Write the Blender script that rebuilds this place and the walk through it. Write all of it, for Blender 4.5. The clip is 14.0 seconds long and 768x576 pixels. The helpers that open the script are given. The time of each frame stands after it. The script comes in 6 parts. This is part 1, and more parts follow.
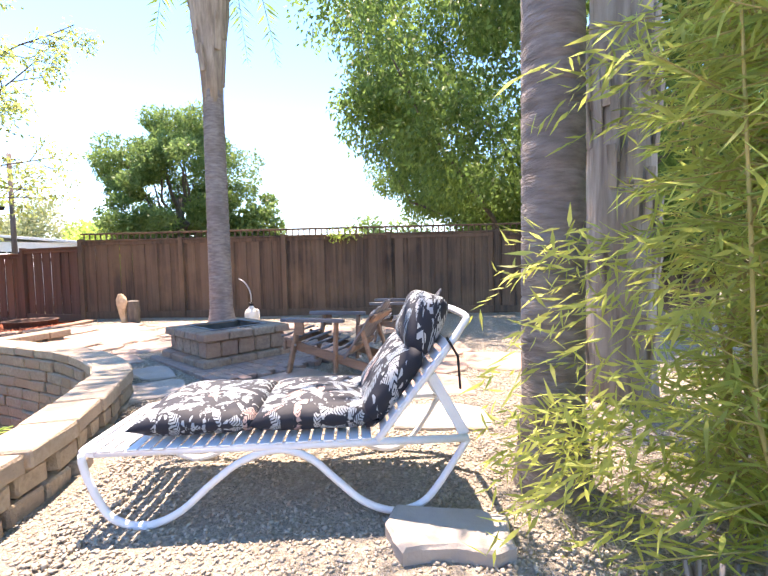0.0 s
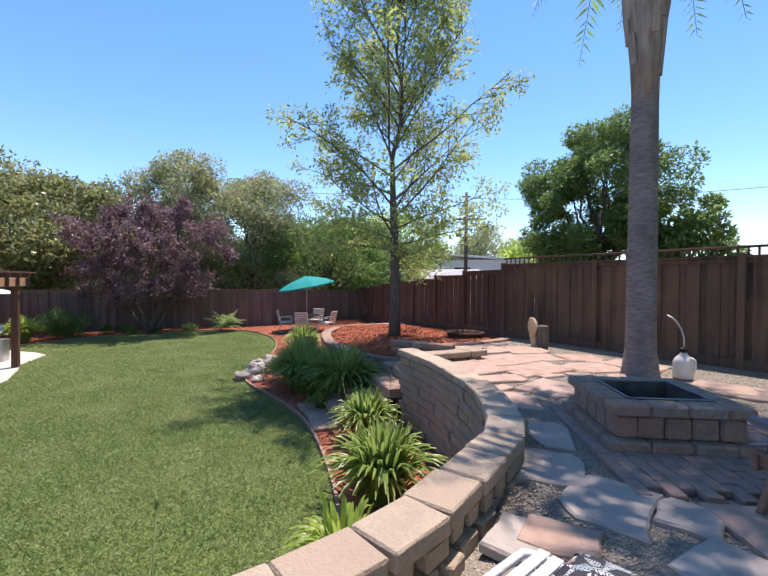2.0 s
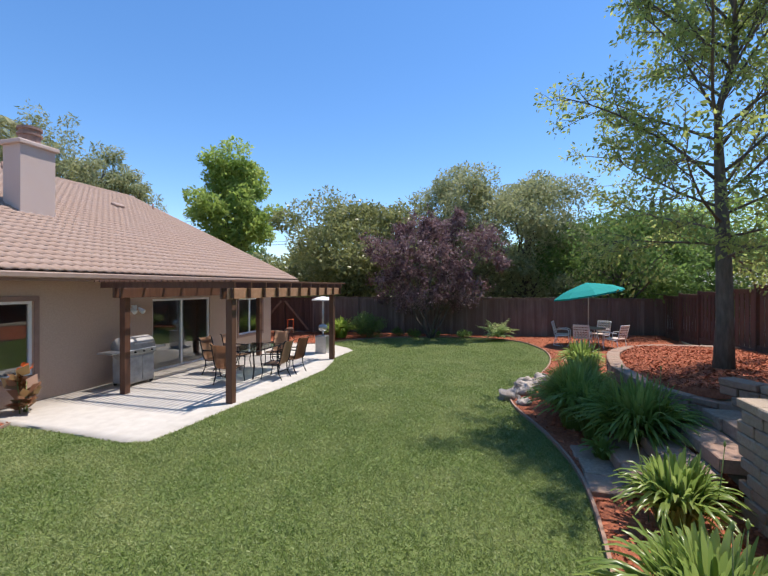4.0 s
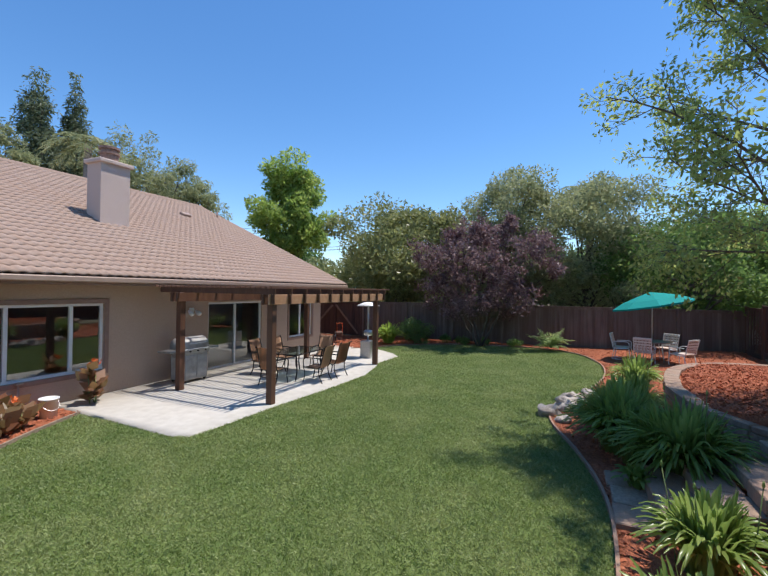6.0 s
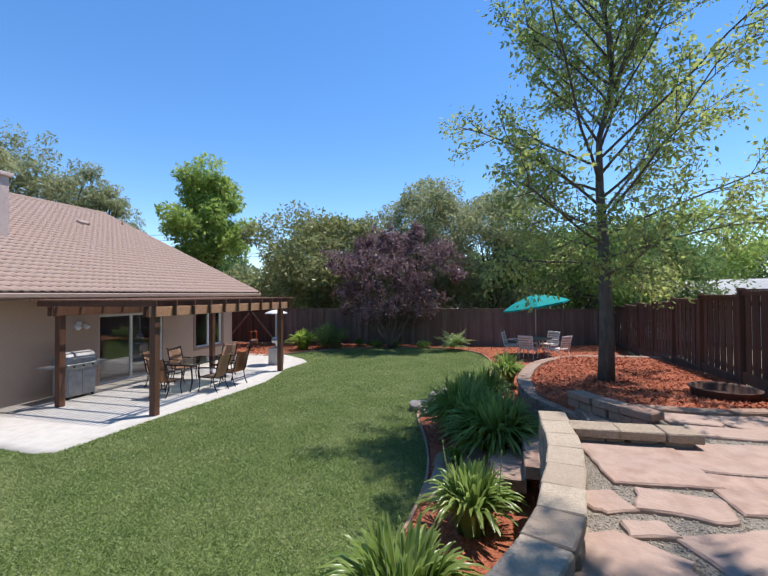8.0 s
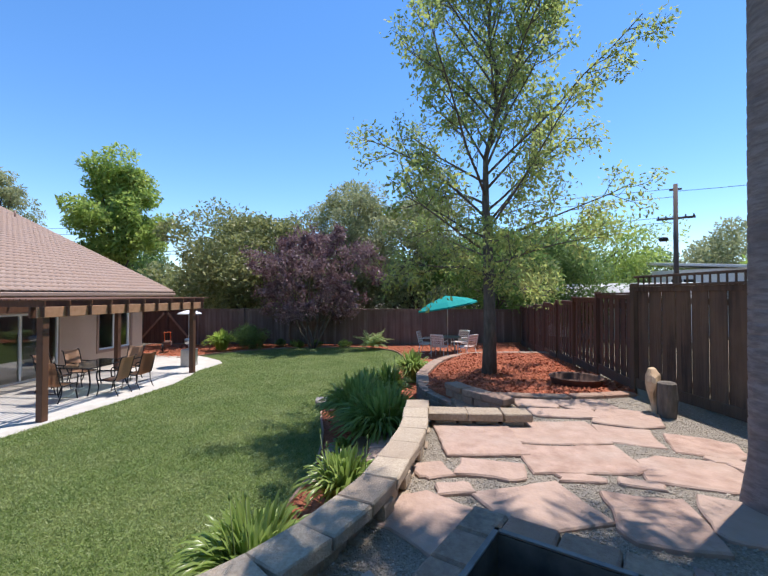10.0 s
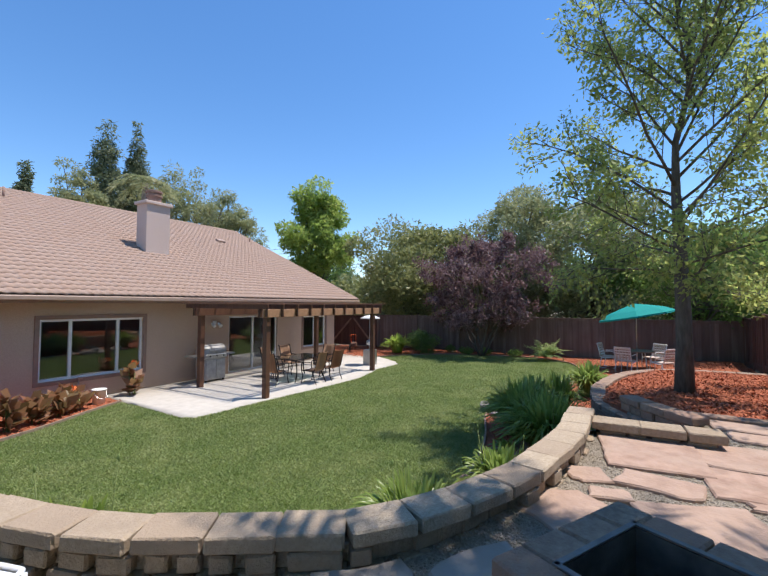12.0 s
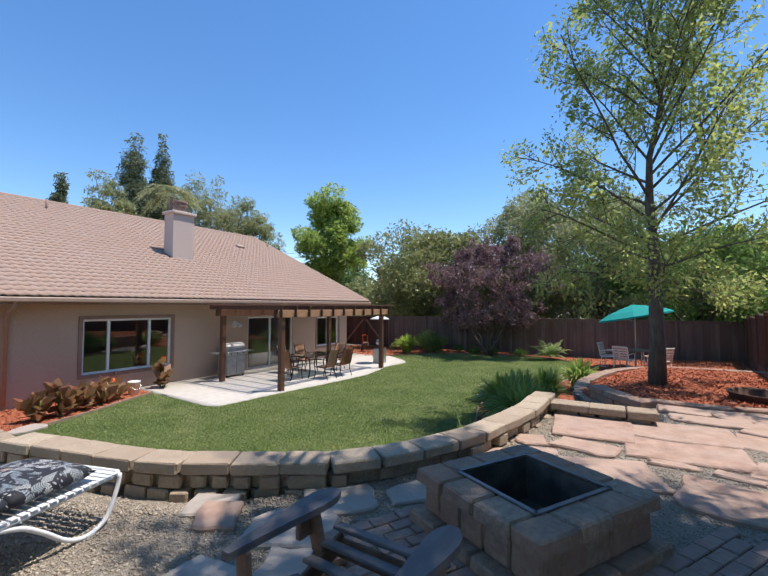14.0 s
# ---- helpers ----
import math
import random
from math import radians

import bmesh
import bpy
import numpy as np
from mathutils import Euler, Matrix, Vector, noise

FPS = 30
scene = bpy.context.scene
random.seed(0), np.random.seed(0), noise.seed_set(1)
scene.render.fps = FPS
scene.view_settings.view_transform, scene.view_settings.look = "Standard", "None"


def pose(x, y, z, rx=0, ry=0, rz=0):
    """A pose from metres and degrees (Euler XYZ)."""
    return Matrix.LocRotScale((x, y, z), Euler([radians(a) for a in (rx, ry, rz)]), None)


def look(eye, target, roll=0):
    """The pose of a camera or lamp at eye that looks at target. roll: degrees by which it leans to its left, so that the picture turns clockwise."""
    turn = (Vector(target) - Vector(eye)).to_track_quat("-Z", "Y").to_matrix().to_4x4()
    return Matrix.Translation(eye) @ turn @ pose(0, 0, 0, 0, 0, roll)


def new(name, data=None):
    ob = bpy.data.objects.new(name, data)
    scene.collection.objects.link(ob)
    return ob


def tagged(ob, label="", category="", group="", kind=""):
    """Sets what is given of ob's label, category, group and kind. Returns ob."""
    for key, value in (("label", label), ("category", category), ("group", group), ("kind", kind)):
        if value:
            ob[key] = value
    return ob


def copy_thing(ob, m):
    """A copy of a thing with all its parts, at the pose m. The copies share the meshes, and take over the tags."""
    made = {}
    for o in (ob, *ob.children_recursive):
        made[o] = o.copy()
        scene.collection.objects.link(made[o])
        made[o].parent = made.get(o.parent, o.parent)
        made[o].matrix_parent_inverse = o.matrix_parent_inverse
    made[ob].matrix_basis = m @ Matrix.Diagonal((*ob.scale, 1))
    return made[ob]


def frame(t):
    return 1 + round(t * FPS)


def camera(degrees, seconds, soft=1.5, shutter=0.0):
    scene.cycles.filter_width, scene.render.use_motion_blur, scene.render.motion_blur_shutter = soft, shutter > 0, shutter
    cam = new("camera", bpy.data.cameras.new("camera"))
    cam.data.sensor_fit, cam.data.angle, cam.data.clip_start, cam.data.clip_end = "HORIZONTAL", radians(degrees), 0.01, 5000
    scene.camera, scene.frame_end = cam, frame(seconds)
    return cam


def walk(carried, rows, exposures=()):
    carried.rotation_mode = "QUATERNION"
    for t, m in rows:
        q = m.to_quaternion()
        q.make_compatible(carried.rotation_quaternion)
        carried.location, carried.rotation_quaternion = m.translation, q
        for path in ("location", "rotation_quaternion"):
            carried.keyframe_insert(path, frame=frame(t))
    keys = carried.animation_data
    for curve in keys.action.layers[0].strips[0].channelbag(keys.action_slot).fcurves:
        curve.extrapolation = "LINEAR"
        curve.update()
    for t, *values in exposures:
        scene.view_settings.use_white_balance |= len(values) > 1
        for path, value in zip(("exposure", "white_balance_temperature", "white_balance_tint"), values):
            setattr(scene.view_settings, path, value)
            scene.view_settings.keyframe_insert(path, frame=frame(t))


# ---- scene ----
cam = camera(86.0, 14.0)
PATH = [
    (0, (0.919, 1.352, 0.895), (0.415, 3.285, 0.795), -1.2),
    (0.5, (0.82, 1.653, 0.99), (0.003, 3.477, 0.932), 0.8),
    (1, (0.59, 1.91, 1.102), (-0.625, 3.498, 1.059), 1.0),
    (1.5, (0.423, 1.959, 1.169), (-1.19, 3.141, 1.134), 0.8),
    (2, (0.364, 2.063, 1.18), (-1.491, 2.811, 1.15), 0.5),
    (2.5, (0.158, 2.204, 1.163), (-1.801, 2.608, 1.141), 0.4),
    (3, (-0.136, 2.315, 1.256), (-2.133, 2.409, 1.231), 0.2),
    (3.5, (-0.431, 2.43, 1.279), (-2.409, 2.133, 1.265), 0.1),
    (4, (-0.666, 2.396, 1.231), (-2.594, 1.863, 1.226), 0.1),
    (4.2, (-0.751, 2.395, 1.229), (-2.664, 1.809, 1.225), 0.1),
    (6.3, (-0.828, 3.077, 1.342), (-2.654, 2.261, 1.358), 0.8),
    (6.5, (-0.901, 3.217, 1.344), (-2.723, 2.393, 1.366), 0.6),
    (7, (-1.075, 3.605, 1.36), (-2.885, 2.754, 1.386), 0.2),
    (7.5, (-1.032, 4.039, 1.381), (-2.855, 3.218, 1.418), 0.0),
    (8, (-0.664, 4.354, 1.444), (-2.59, 3.817, 1.475), -0.3),
    (8.5, (-0.372, 4.671, 1.517), (-2.361, 4.467, 1.542), -0.1),
    (8.7, (-0.324, 4.771, 1.56), (-2.317, 4.613, 1.584), 0.1),
    (10.8, (-0.345, 5.189, 1.39), (-2.288, 4.718, 1.444), -0.0),
    (11, (-0.313, 5.209, 1.381), (-2.222, 4.618, 1.439), 0.0),
    (11.5, (-0.173, 5.284, 1.391), (-1.962, 4.392, 1.458), 0.2),
    (12, (-0.033, 5.414, 1.371), (-1.757, 4.403, 1.446), 0.3),
    (12.5, (0.09, 5.608, 1.351), (-1.605, 4.549, 1.431), 0.3),
    (13, (0.248, 5.789, 1.331), (-1.425, 4.696, 1.417), 0.3),
    (13.5, (0.434, 5.984, 1.337), (-1.241, 4.894, 1.421), 0.3),
    (14, (0.614, 6.221, 1.344), (-1.066, 5.14, 1.429), 0.2),
]
EXPOSURES = [(0.0, 1.95, 7800, 25), (0.2, 1.3, 7200, 24), (0.5, 0.62, 6800, 23), (0.9, 0.48, 6700, 23), (1.5, 0.42, 6700, 23), (2.0, 0.55, 6750, 23), (2.5, 0.57, 6800, 22), (3.0, 0.45, 6700, 19), (4.2, 0.22, 6650, 16), (6.3, 0.08, 6450, 13), (7.5, 0.06, 6400, 12), (8.5, 0.37, 6250, 18), (11.0, 0.3, 6500, 15), (12.0, 0.22, 6600, 15), (14.0, 0.23, 6650, 15)]
walk(cam, [(t, look(eye, target, roll)) for t, eye, target, roll in PATH], EXPOSURES)

# ---- daylight: high sun from beyond the back fence, clear sky ----
SUN_EL, SUN_DIR = radians(71.0), Vector((-0.66, 0.75, 0.0)).normalized()
world = bpy.data.worlds.new("sky")
scene.world = world
world.use_nodes = True
wn = world.node_tree.nodes
sky = wn.new("ShaderNodeTexSky")
sky.sky_type, sky.sun_disc = "NISHITA", False
sky.sun_elevation = SUN_EL
sky.sun_rotation = math.atan2(SUN_DIR.x, SUN_DIR.y)
sky.altitude, sky.air_density, sky.dust_density, sky.ozone_density = 50.0, 1.0, 0.05, 3.2
wn["Background"].inputs["Strength"].default_value = 0.18
tone = wn.new("ShaderNodeHueSaturation")
tone.inputs["Saturation"].default_value = 1.22
world.node_tree.links.new(sky.outputs["Color"], tone.inputs["Color"])
world.node_tree.links.new(tone.outputs["Color"], wn["Background"].inputs["Color"])
sun = new("sun", bpy.data.lights.new("sun", "SUN"))
sun.data.energy, sun.data.angle, sun.data.color = 5.0, radians(0.53), (1.0, 0.95, 0.87)
toward = SUN_DIR * math.cos(SUN_EL) + Vector((0, 0, math.sin(SUN_EL)))
sun.matrix_world = look(Vector((0, 0, 30)) + toward, Vector((0, 0, 30)))


# ---- materials ----
def ramp_mix(nt, fac, a, b):
    m = nt.nodes.new("ShaderNodeMix")
    m.data_type = "RGBA"
    nt.links.new(fac, m.inputs["Factor"])
    for sock, v in ((m.inputs["A"], a), (m.inputs["B"], b)):
        if isinstance(v, bpy.types.NodeSocket):
            nt.links.new(v, sock)
        else:
            sock.default_value = (*v, 1)
    return m.outputs["Result"]


def noise_fac(nt, scale, detail=4.0, lo=0.35, hi=0.65, stretch=None, space="World", rough=0.55):
    tc = nt.nodes.new("ShaderNodeTexCoord")
    n = nt.nodes.new("ShaderNodeTexNoise")
    n.inputs["Scale"].default_value, n.inputs["Detail"].default_value = scale, detail
    n.inputs["Roughness"].default_value = rough
    src = nt.nodes.new("ShaderNodeNewGeometry").outputs["Position"] if space == "World" else tc.outputs[space]
    if stretch:
        mp = nt.nodes.new("ShaderNodeMapping")
        mp.inputs["Scale"].default_value = stretch
        nt.links.new(src, mp.inputs["Vector"])
        src = mp.outputs["Vector"]
    nt.links.new(src, n.inputs["Vector"])
    r = nt.nodes.new("ShaderNodeMapRange")
    r.inputs["From Min"].default_value, r.inputs["From Max"].default_value = lo, hi
    nt.links.new(n.outputs["Fac"], r.inputs["Value"])
    return r.outputs["Result"]


def pick(nt, how):
    if how == "object":
        return nt.nodes.new("ShaderNodeObjectInfo").outputs["Random"]
    return nt.nodes.new("ShaderNodeNewGeometry").outputs["Random Per Island"]


def mat(name, a, b, scale=8.0, c=None, vary=None, vary_by="object", rough=0.8, metal=0.0, bump=0.3, bump_scale=60.0,
        stretch=None, lo=0.35, hi=0.65, spec=0.4, translucent=0.0, big=1.2, big_amount=0.35, space="World", bump_dist=0.01, coat=0.0):
    """a and b: two tones mixed by fine noise; c: a tone of larger stains; vary: a tone given to single pieces at random."""
    m = bpy.data.materials.new(name)
    m.use_nodes = True
    nt = m.node_tree
    p = nt.nodes["Principled BSDF"]
    col = ramp_mix(nt, noise_fac(nt, scale, 5.0, lo, hi, stretch, space), a, b)
    if c:
        f = noise_fac(nt, big, 4.0, 0.45, 0.75, None, space)
        k = nt.nodes.new("ShaderNodeMath")
        k.operation = "MULTIPLY"
        k.inputs[1].default_value = big_amount
        nt.links.new(f, k.inputs[0])
        col = ramp_mix(nt, k.outputs[0], col, c)
    if vary:
        k = nt.nodes.new("ShaderNodeMath")
        k.operation = "MULTIPLY"
        k.inputs[1].default_value = 0.8
        nt.links.new(pick(nt, vary_by), k.inputs[0])
        col = ramp_mix(nt, k.outputs[0], col, vary)
    nt.links.new(col, p.inputs["Base Color"])
    p.inputs["Roughness"].default_value, p.inputs["Metallic"].default_value = rough, metal
    p.inputs["Specular IOR Level"].default_value = spec
    p.inputs["Coat Weight"].default_value = coat
    if bump:
        bn = nt.nodes.new("ShaderNodeBump")
        bn.inputs["Strength"].default_value, bn.inputs["Distance"].default_value = bump, bump_dist
        nt.links.new(noise_fac(nt, bump_scale, 4.0, 0.2, 0.8, stretch, space), bn.inputs["Height"])
        nt.links.new(bn.outputs["Normal"], p.inputs["Normal"])
    if translucent:
        t = nt.nodes.new("ShaderNodeBsdfTranslucent")
        nt.links.new(col, t.inputs["Color"])
        mx = nt.nodes.new("ShaderNodeMixShader")
        mx.inputs["Fac"].default_value = translucent
        nt.links.new(p.outputs["BSDF"], mx.inputs[1])
        nt.links.new(t.outputs["BSDF"], mx.inputs[2])
        nt.links.new(mx.outputs["Shader"], nt.nodes["Material Output"].inputs["Surface"])
    return m


def leaf(name, a, b, dark, translucent=0.35, rough=0.5, spec=0.35):
    translucent = min(0.65, translucent + 0.25)
    return mat(name, a, b, scale=1.3, vary=dark, vary_by="island", rough=rough, bump=0, translucent=translucent, spec=spec, c=b, big=0.7)


M = {}
M["lawn"] = mat("lawn_soil", (0.1, 0.15, 0.036), (0.14, 0.19, 0.05), 14.0, c=(0.13, 0.15, 0.05), big=0.6, rough=0.95, bump=0.5, bump_scale=160)
M["grass"] = mat("grass_blades", (0.105, 0.19, 0.03), (0.195, 0.28, 0.062), 3.0, c=(0.37, 0.4, 0.16), big=0.9, big_amount=1.0, vary=(0.38, 0.43, 0.2), vary_by="island", rough=0.5, bump=0, translucent=0.4, spec=0.3)
M["gravel"] = mat("gravel_bed", (0.27, 0.235, 0.185), (0.43, 0.375, 0.3), 60.0, c=(0.33, 0.275, 0.21), rough=0.95, bump=1.0, bump_scale=90, bump_dist=0.02)
M["pebble"] = mat("pebbles", (0.42, 0.36, 0.28), (0.5, 0.435, 0.345), 30.0, vary=(0.25, 0.205, 0.16), vary_by="island", rough=0.85, bump=0)
M["mulch"] = mat("red_mulch_bed", (0.26, 0.075, 0.035), (0.46, 0.15, 0.07), 25.0, c=(0.2, 0.07, 0.04), rough=0.95, bump=1.0, bump_scale=50, bump_dist=0.02)
M["chip"] = mat("red_bark_chips", (0.46, 0.13, 0.06), (0.56, 0.2, 0.1), 20.0, vary=(0.24, 0.065, 0.03), vary_by="island", rough=0.9, bump=0)
M["concrete"] = mat("patio_concrete", (0.47, 0.44, 0.385), (0.54, 0.51, 0.45), 5.0, c=(0.4, 0.365, 0.31), big=0.8, rough=0.85, bump=0.15, bump_scale=90)
M["block"] = mat("tan_wall_block", (0.3, 0.235, 0.165), (0.43, 0.345, 0.25), 30.0, c=(0.22, 0.175, 0.125), big=3.0, vary=(0.33, 0.245, 0.17), rough=0.9, bump=0.7, bump_scale=60)
M["cap"] = mat("tan_cap_block", (0.39, 0.315, 0.225), (0.52, 0.435, 0.325), 40.0, c=(0.25, 0.2, 0.15), big=5.0, big_amount=0.55, vary=(0.33, 0.25, 0.18), rough=0.9, bump=0.6, bump_scale=70)
M["greyblock"] = mat("grey_brown_block", (0.26, 0.195, 0.145), (0.4, 0.31, 0.225), 25.0, c=(0.15, 0.115, 0.09), big=6.0, big_amount=0.7, vary=(0.36, 0.21, 0.145), rough=0.9, bump=0.7, bump_scale=60)
M["flag_grey"] = mat("grey_flagstone", (0.31, 0.285, 0.255), (0.43, 0.39, 0.345), 6.0, c=(0.33, 0.27, 0.215), big=2.5, big_amount=0.6, vary=(0.4, 0.335, 0.275), rough=0.85, bump=0.6, bump_scale=22)
M["flag_red"] = mat("pink_flagstone", (0.3, 0.19, 0.14), (0.44, 0.3, 0.23), 7.0, c=(0.43, 0.34, 0.275), big=2.2, big_amount=0.7, vary=(0.4, 0.29, 0.225), rough=0.85, bump=0.8, bump_scale=16)
M["paver"] = mat("brick_paver", (0.29, 0.19, 0.145), (0.4, 0.28, 0.22), 20.0, c=(0.2, 0.155, 0.135), big=3.0, vary=(0.27, 0.2, 0.175), rough=0.9, bump=0.5, bump_scale=60)
M["fence"] = mat("weathered_redwood", (0.035, 0.026, 0.022), (0.12, 0.078, 0.053), 14.0, c=(0.26, 0.16, 0.09), big=1.3, big_amount=0.55, vary=(0.17, 0.11, 0.072), rough=0.9, bump=0.6, bump_scale=40, stretch=(1, 1, 0.06))
M["fence_red"] = mat("red_brown_fence_wood", (0.06, 0.033, 0.026), (0.125, 0.068, 0.05), 14.0, c=(0.055, 0.034, 0.027), big=1.5, vary=(0.15, 0.085, 0.06), rough=0.9, bump=0.5, bump_scale=40, stretch=(1, 1, 0.06))
M["fence_grey"] = mat("grey_fence_wood", (0.15, 0.105, 0.082), (0.25, 0.185, 0.15), 9.0, c=(0.1, 0.07, 0.055), big=1.5, vary=(0.13, 0.085, 0.065), rough=0.95, bump=0.5, bump_scale=40, stretch=(1, 1, 0.06))
M["timber"] = mat("dark_stained_timber", (0.105, 0.045, 0.026), (0.16, 0.075, 0.042), 12.0, c=(0.07, 0.035, 0.022), rough=0.6, bump=0.3, bump_scale=40, stretch=(1, 1, 0.15), vary=(0.15, 0.07, 0.04))
# pergola timber with the sunshine on its front put into the colour
M["timber_sunlit"] = mat("sunlit_cedar_board", (0.42, 0.22, 0.115), (0.5, 0.28, 0.16), 10.0, rough=0.7, bump=0.3, bump_scale=40)
M["stucco"] = mat("tan_stucco", (0.5, 0.355, 0.265), (0.57, 0.415, 0.31), 40.0, c=(0.46, 0.33, 0.245), big=0.9, rough=0.95, bump=0.5, bump_scale=110)
M["stucco_pink"] = mat("pinkish_chimney_stucco", (0.56, 0.44, 0.38), (0.62, 0.5, 0.43), 40.0, rough=0.95, bump=0.5, bump_scale=110)
M["trim"] = mat("brown_trim_paint", (0.27, 0.165, 0.125), (0.31, 0.195, 0.15), 8.0, rough=0.6, bump=0.1)
M["gutter"] = mat("tan_gutter_paint", (0.36, 0.25, 0.19), (0.4, 0.285, 0.22), 8.0, rough=0.5, bump=0.05)
M["tile"] = mat("brown_concrete_tile", (0.31, 0.215, 0.165), (0.4, 0.295, 0.235), 14.0, c=(0.31, 0.235, 0.2), big=1.0, vary=(0.345, 0.235, 0.175), rough=0.85, bump=0.3, bump_scale=60)
M["tile_joined"] = mat("brown_concrete_tiles", (0.31, 0.215, 0.165), (0.4, 0.295, 0.235), 14.0, c=(0.31, 0.235, 0.2), big=1.0, vary=(0.345, 0.235, 0.175), vary_by="island", rough=0.85, bump=0.3, bump_scale=60)
M["vinyl"] = mat("white_vinyl", (0.74, 0.74, 0.72), (0.8, 0.8, 0.78), 5.0, rough=0.4, bump=0)
M["white"] = mat("white_enamel", (0.74, 0.76, 0.78), (0.82, 0.83, 0.84), 8.0, c=(0.6, 0.6, 0.6), rough=0.35, bump=0.1)
M["strap"] = mat("white_vinyl_strap", (0.68, 0.73, 0.78), (0.78, 0.81, 0.84), 8.0, rough=0.45, bump=0.05)
M["black"] = mat("black_steel", (0.02, 0.02, 0.022), (0.045, 0.042, 0.04), 12.0, rough=0.6, metal=0.6, bump=0.2)
M["soot"] = mat("sooty_steel", (0.04, 0.037, 0.034), (0.1, 0.09, 0.078), 5.0, c=(0.16, 0.14, 0.11), big=2.5, rough=0.85, bump=0.3)
M["steel_dark"] = mat("dull_dark_steel", (0.16, 0.16, 0.165), (0.24, 0.235, 0.23), 9.0, rough=0.5, metal=0.7, bump=0.15)
M["steel"] = mat("brushed_steel", (0.5, 0.5, 0.5), (0.6, 0.6, 0.6), 20.0, rough=0.35, metal=0.9, bump=0.1)
M["cover"] = mat("grimy_barbecue_enamel", (0.3, 0.295, 0.285), (0.42, 0.41, 0.395), 6.0, c=(0.16, 0.15, 0.14), big=4.0, rough=0.5, bump=0.1)
M["teal"] = mat("teal_canvas", (0.0, 0.30, 0.27), (0.0, 0.36, 0.32), 30.0, rough=0.85, bump=0.2, translucent=0.25)
M["canvas"] = mat("white_canvas", (0.75, 0.73, 0.7), (0.8, 0.78, 0.75), 20.0, rough=0.9, bump=0.1, translucent=0.2)
M["wicker"] = mat("tan_sling_fabric", (0.34, 0.20, 0.12), (0.42, 0.26, 0.16), 60.0, rough=0.8, bump=0.3, translucent=0.15)
M["wicker_dark"] = mat("bronze_sling_fabric", (0.2, 0.13, 0.09), (0.27, 0.18, 0.125), 60.0, rough=0.8, bump=0.3, translucent=0.15)
M["wood_grey"] = mat("weathered_grey_slats", (0.13, 0.125, 0.13), (0.21, 0.2, 0.2), 14.0, c=(0.12, 0.09, 0.07), big=5.0, vary=(0.15, 0.14, 0.145), rough=0.75, bump=0.5, bump_scale=30, stretch=(0.12, 1, 1), space="Object")
M["wood_brown"] = mat("worn_brown_chair_wood", (0.22, 0.13, 0.085), (0.33, 0.21, 0.14), 14.0, c=(0.15, 0.1, 0.075), big=5.0, rough=0.8, bump=0.5, bump_scale=30, stretch=(0.12, 1, 1), space="Object")
M["palm"] = mat("palm_trunk_bark", (0.2, 0.17, 0.155), (0.32, 0.28, 0.26), 9.0, c=(0.13, 0.105, 0.095), big=3.0, big_amount=0.6, rough=0.95, bump=0.9, bump_scale=24, stretch=(1, 1, 4.0))
M["fibre"] = mat("grey_palm_fibre", (0.23, 0.19, 0.155), (0.43, 0.37, 0.31), 16.0, c=(0.17, 0.13, 0.11), big=3.0, rough=0.95, bump=0.8, bump_scale=40, stretch=(1, 1, 0.1))
M["bark"] = mat("grey_brown_bark", (0.10, 0.085, 0.07), (0.17, 0.145, 0.12), 18.0, c=(0.08, 0.07, 0.055), big=3.0, rough=0.95, bump=0.9, bump_scale=35, stretch=(1, 1, 0.25))
M["log"] = mat("pale_sawn_wood", (0.50, 0.35, 0.21), (0.62, 0.46, 0.30), 9.0, c=(0.3, 0.19, 0.11), big=7.0, big_amount=0.8, rough=0.9, bump=0.5)
M["rock"] = mat("pale_boulder", (0.33, 0.28, 0.23), (0.48, 0.42, 0.36), 5.0, c=(0.25, 0.2, 0.17), big=3.0, rough=0.9, bump=0.8, bump_scale=18, bump_dist=0.03)
M["jug"] = mat("translucent_plastic", (0.72, 0.72, 0.66), (0.78, 0.77, 0.72), 6.0, rough=0.4, bump=0, translucent=0.25)
M["pole"] = mat("creosoted_pole", (0.13, 0.095, 0.075), (0.19, 0.145, 0.12), 10.0, rough=0.95, bump=0.3, stretch=(1, 1, 0.1))
M["wire"] = mat("black_cable", (0.03, 0.03, 0.03), (0.05, 0.05, 0.05), 5.0, rough=0.7, bump=0)
M["neighbour"] = mat("white_siding", (0.68, 0.68, 0.66), (0.75, 0.75, 0.73), 5.0, rough=0.7, bump=0.1)
M["neighbour_roof"] = mat("pale_roofing", (0.62, 0.62, 0.60), (0.7, 0.7, 0.68), 5.0, rough=0.8, bump=0.1)
M["soil"] = mat("bare_ground", (0.16, 0.13, 0.09), (0.22, 0.18, 0.12), 3.0, c=(0.1, 0.12, 0.05), big=0.05, rough=0.95, bump=0.3)
M["interior"] = mat("dim_room_plaster", (0.3, 0.27, 0.23), (0.34, 0.3, 0.26), 3.0, rough=0.9, bump=0)
M["leaf_young"] = leaf("fresh_green_leaf", (0.42, 0.5, 0.14), (0.54, 0.58, 0.2), (0.25, 0.33, 0.09), 0.4)
M["leaf_oak"] = leaf("dark_green_leaf", (0.18, 0.28, 0.085), (0.25, 0.35, 0.105), (0.1, 0.18, 0.06), 0.3)
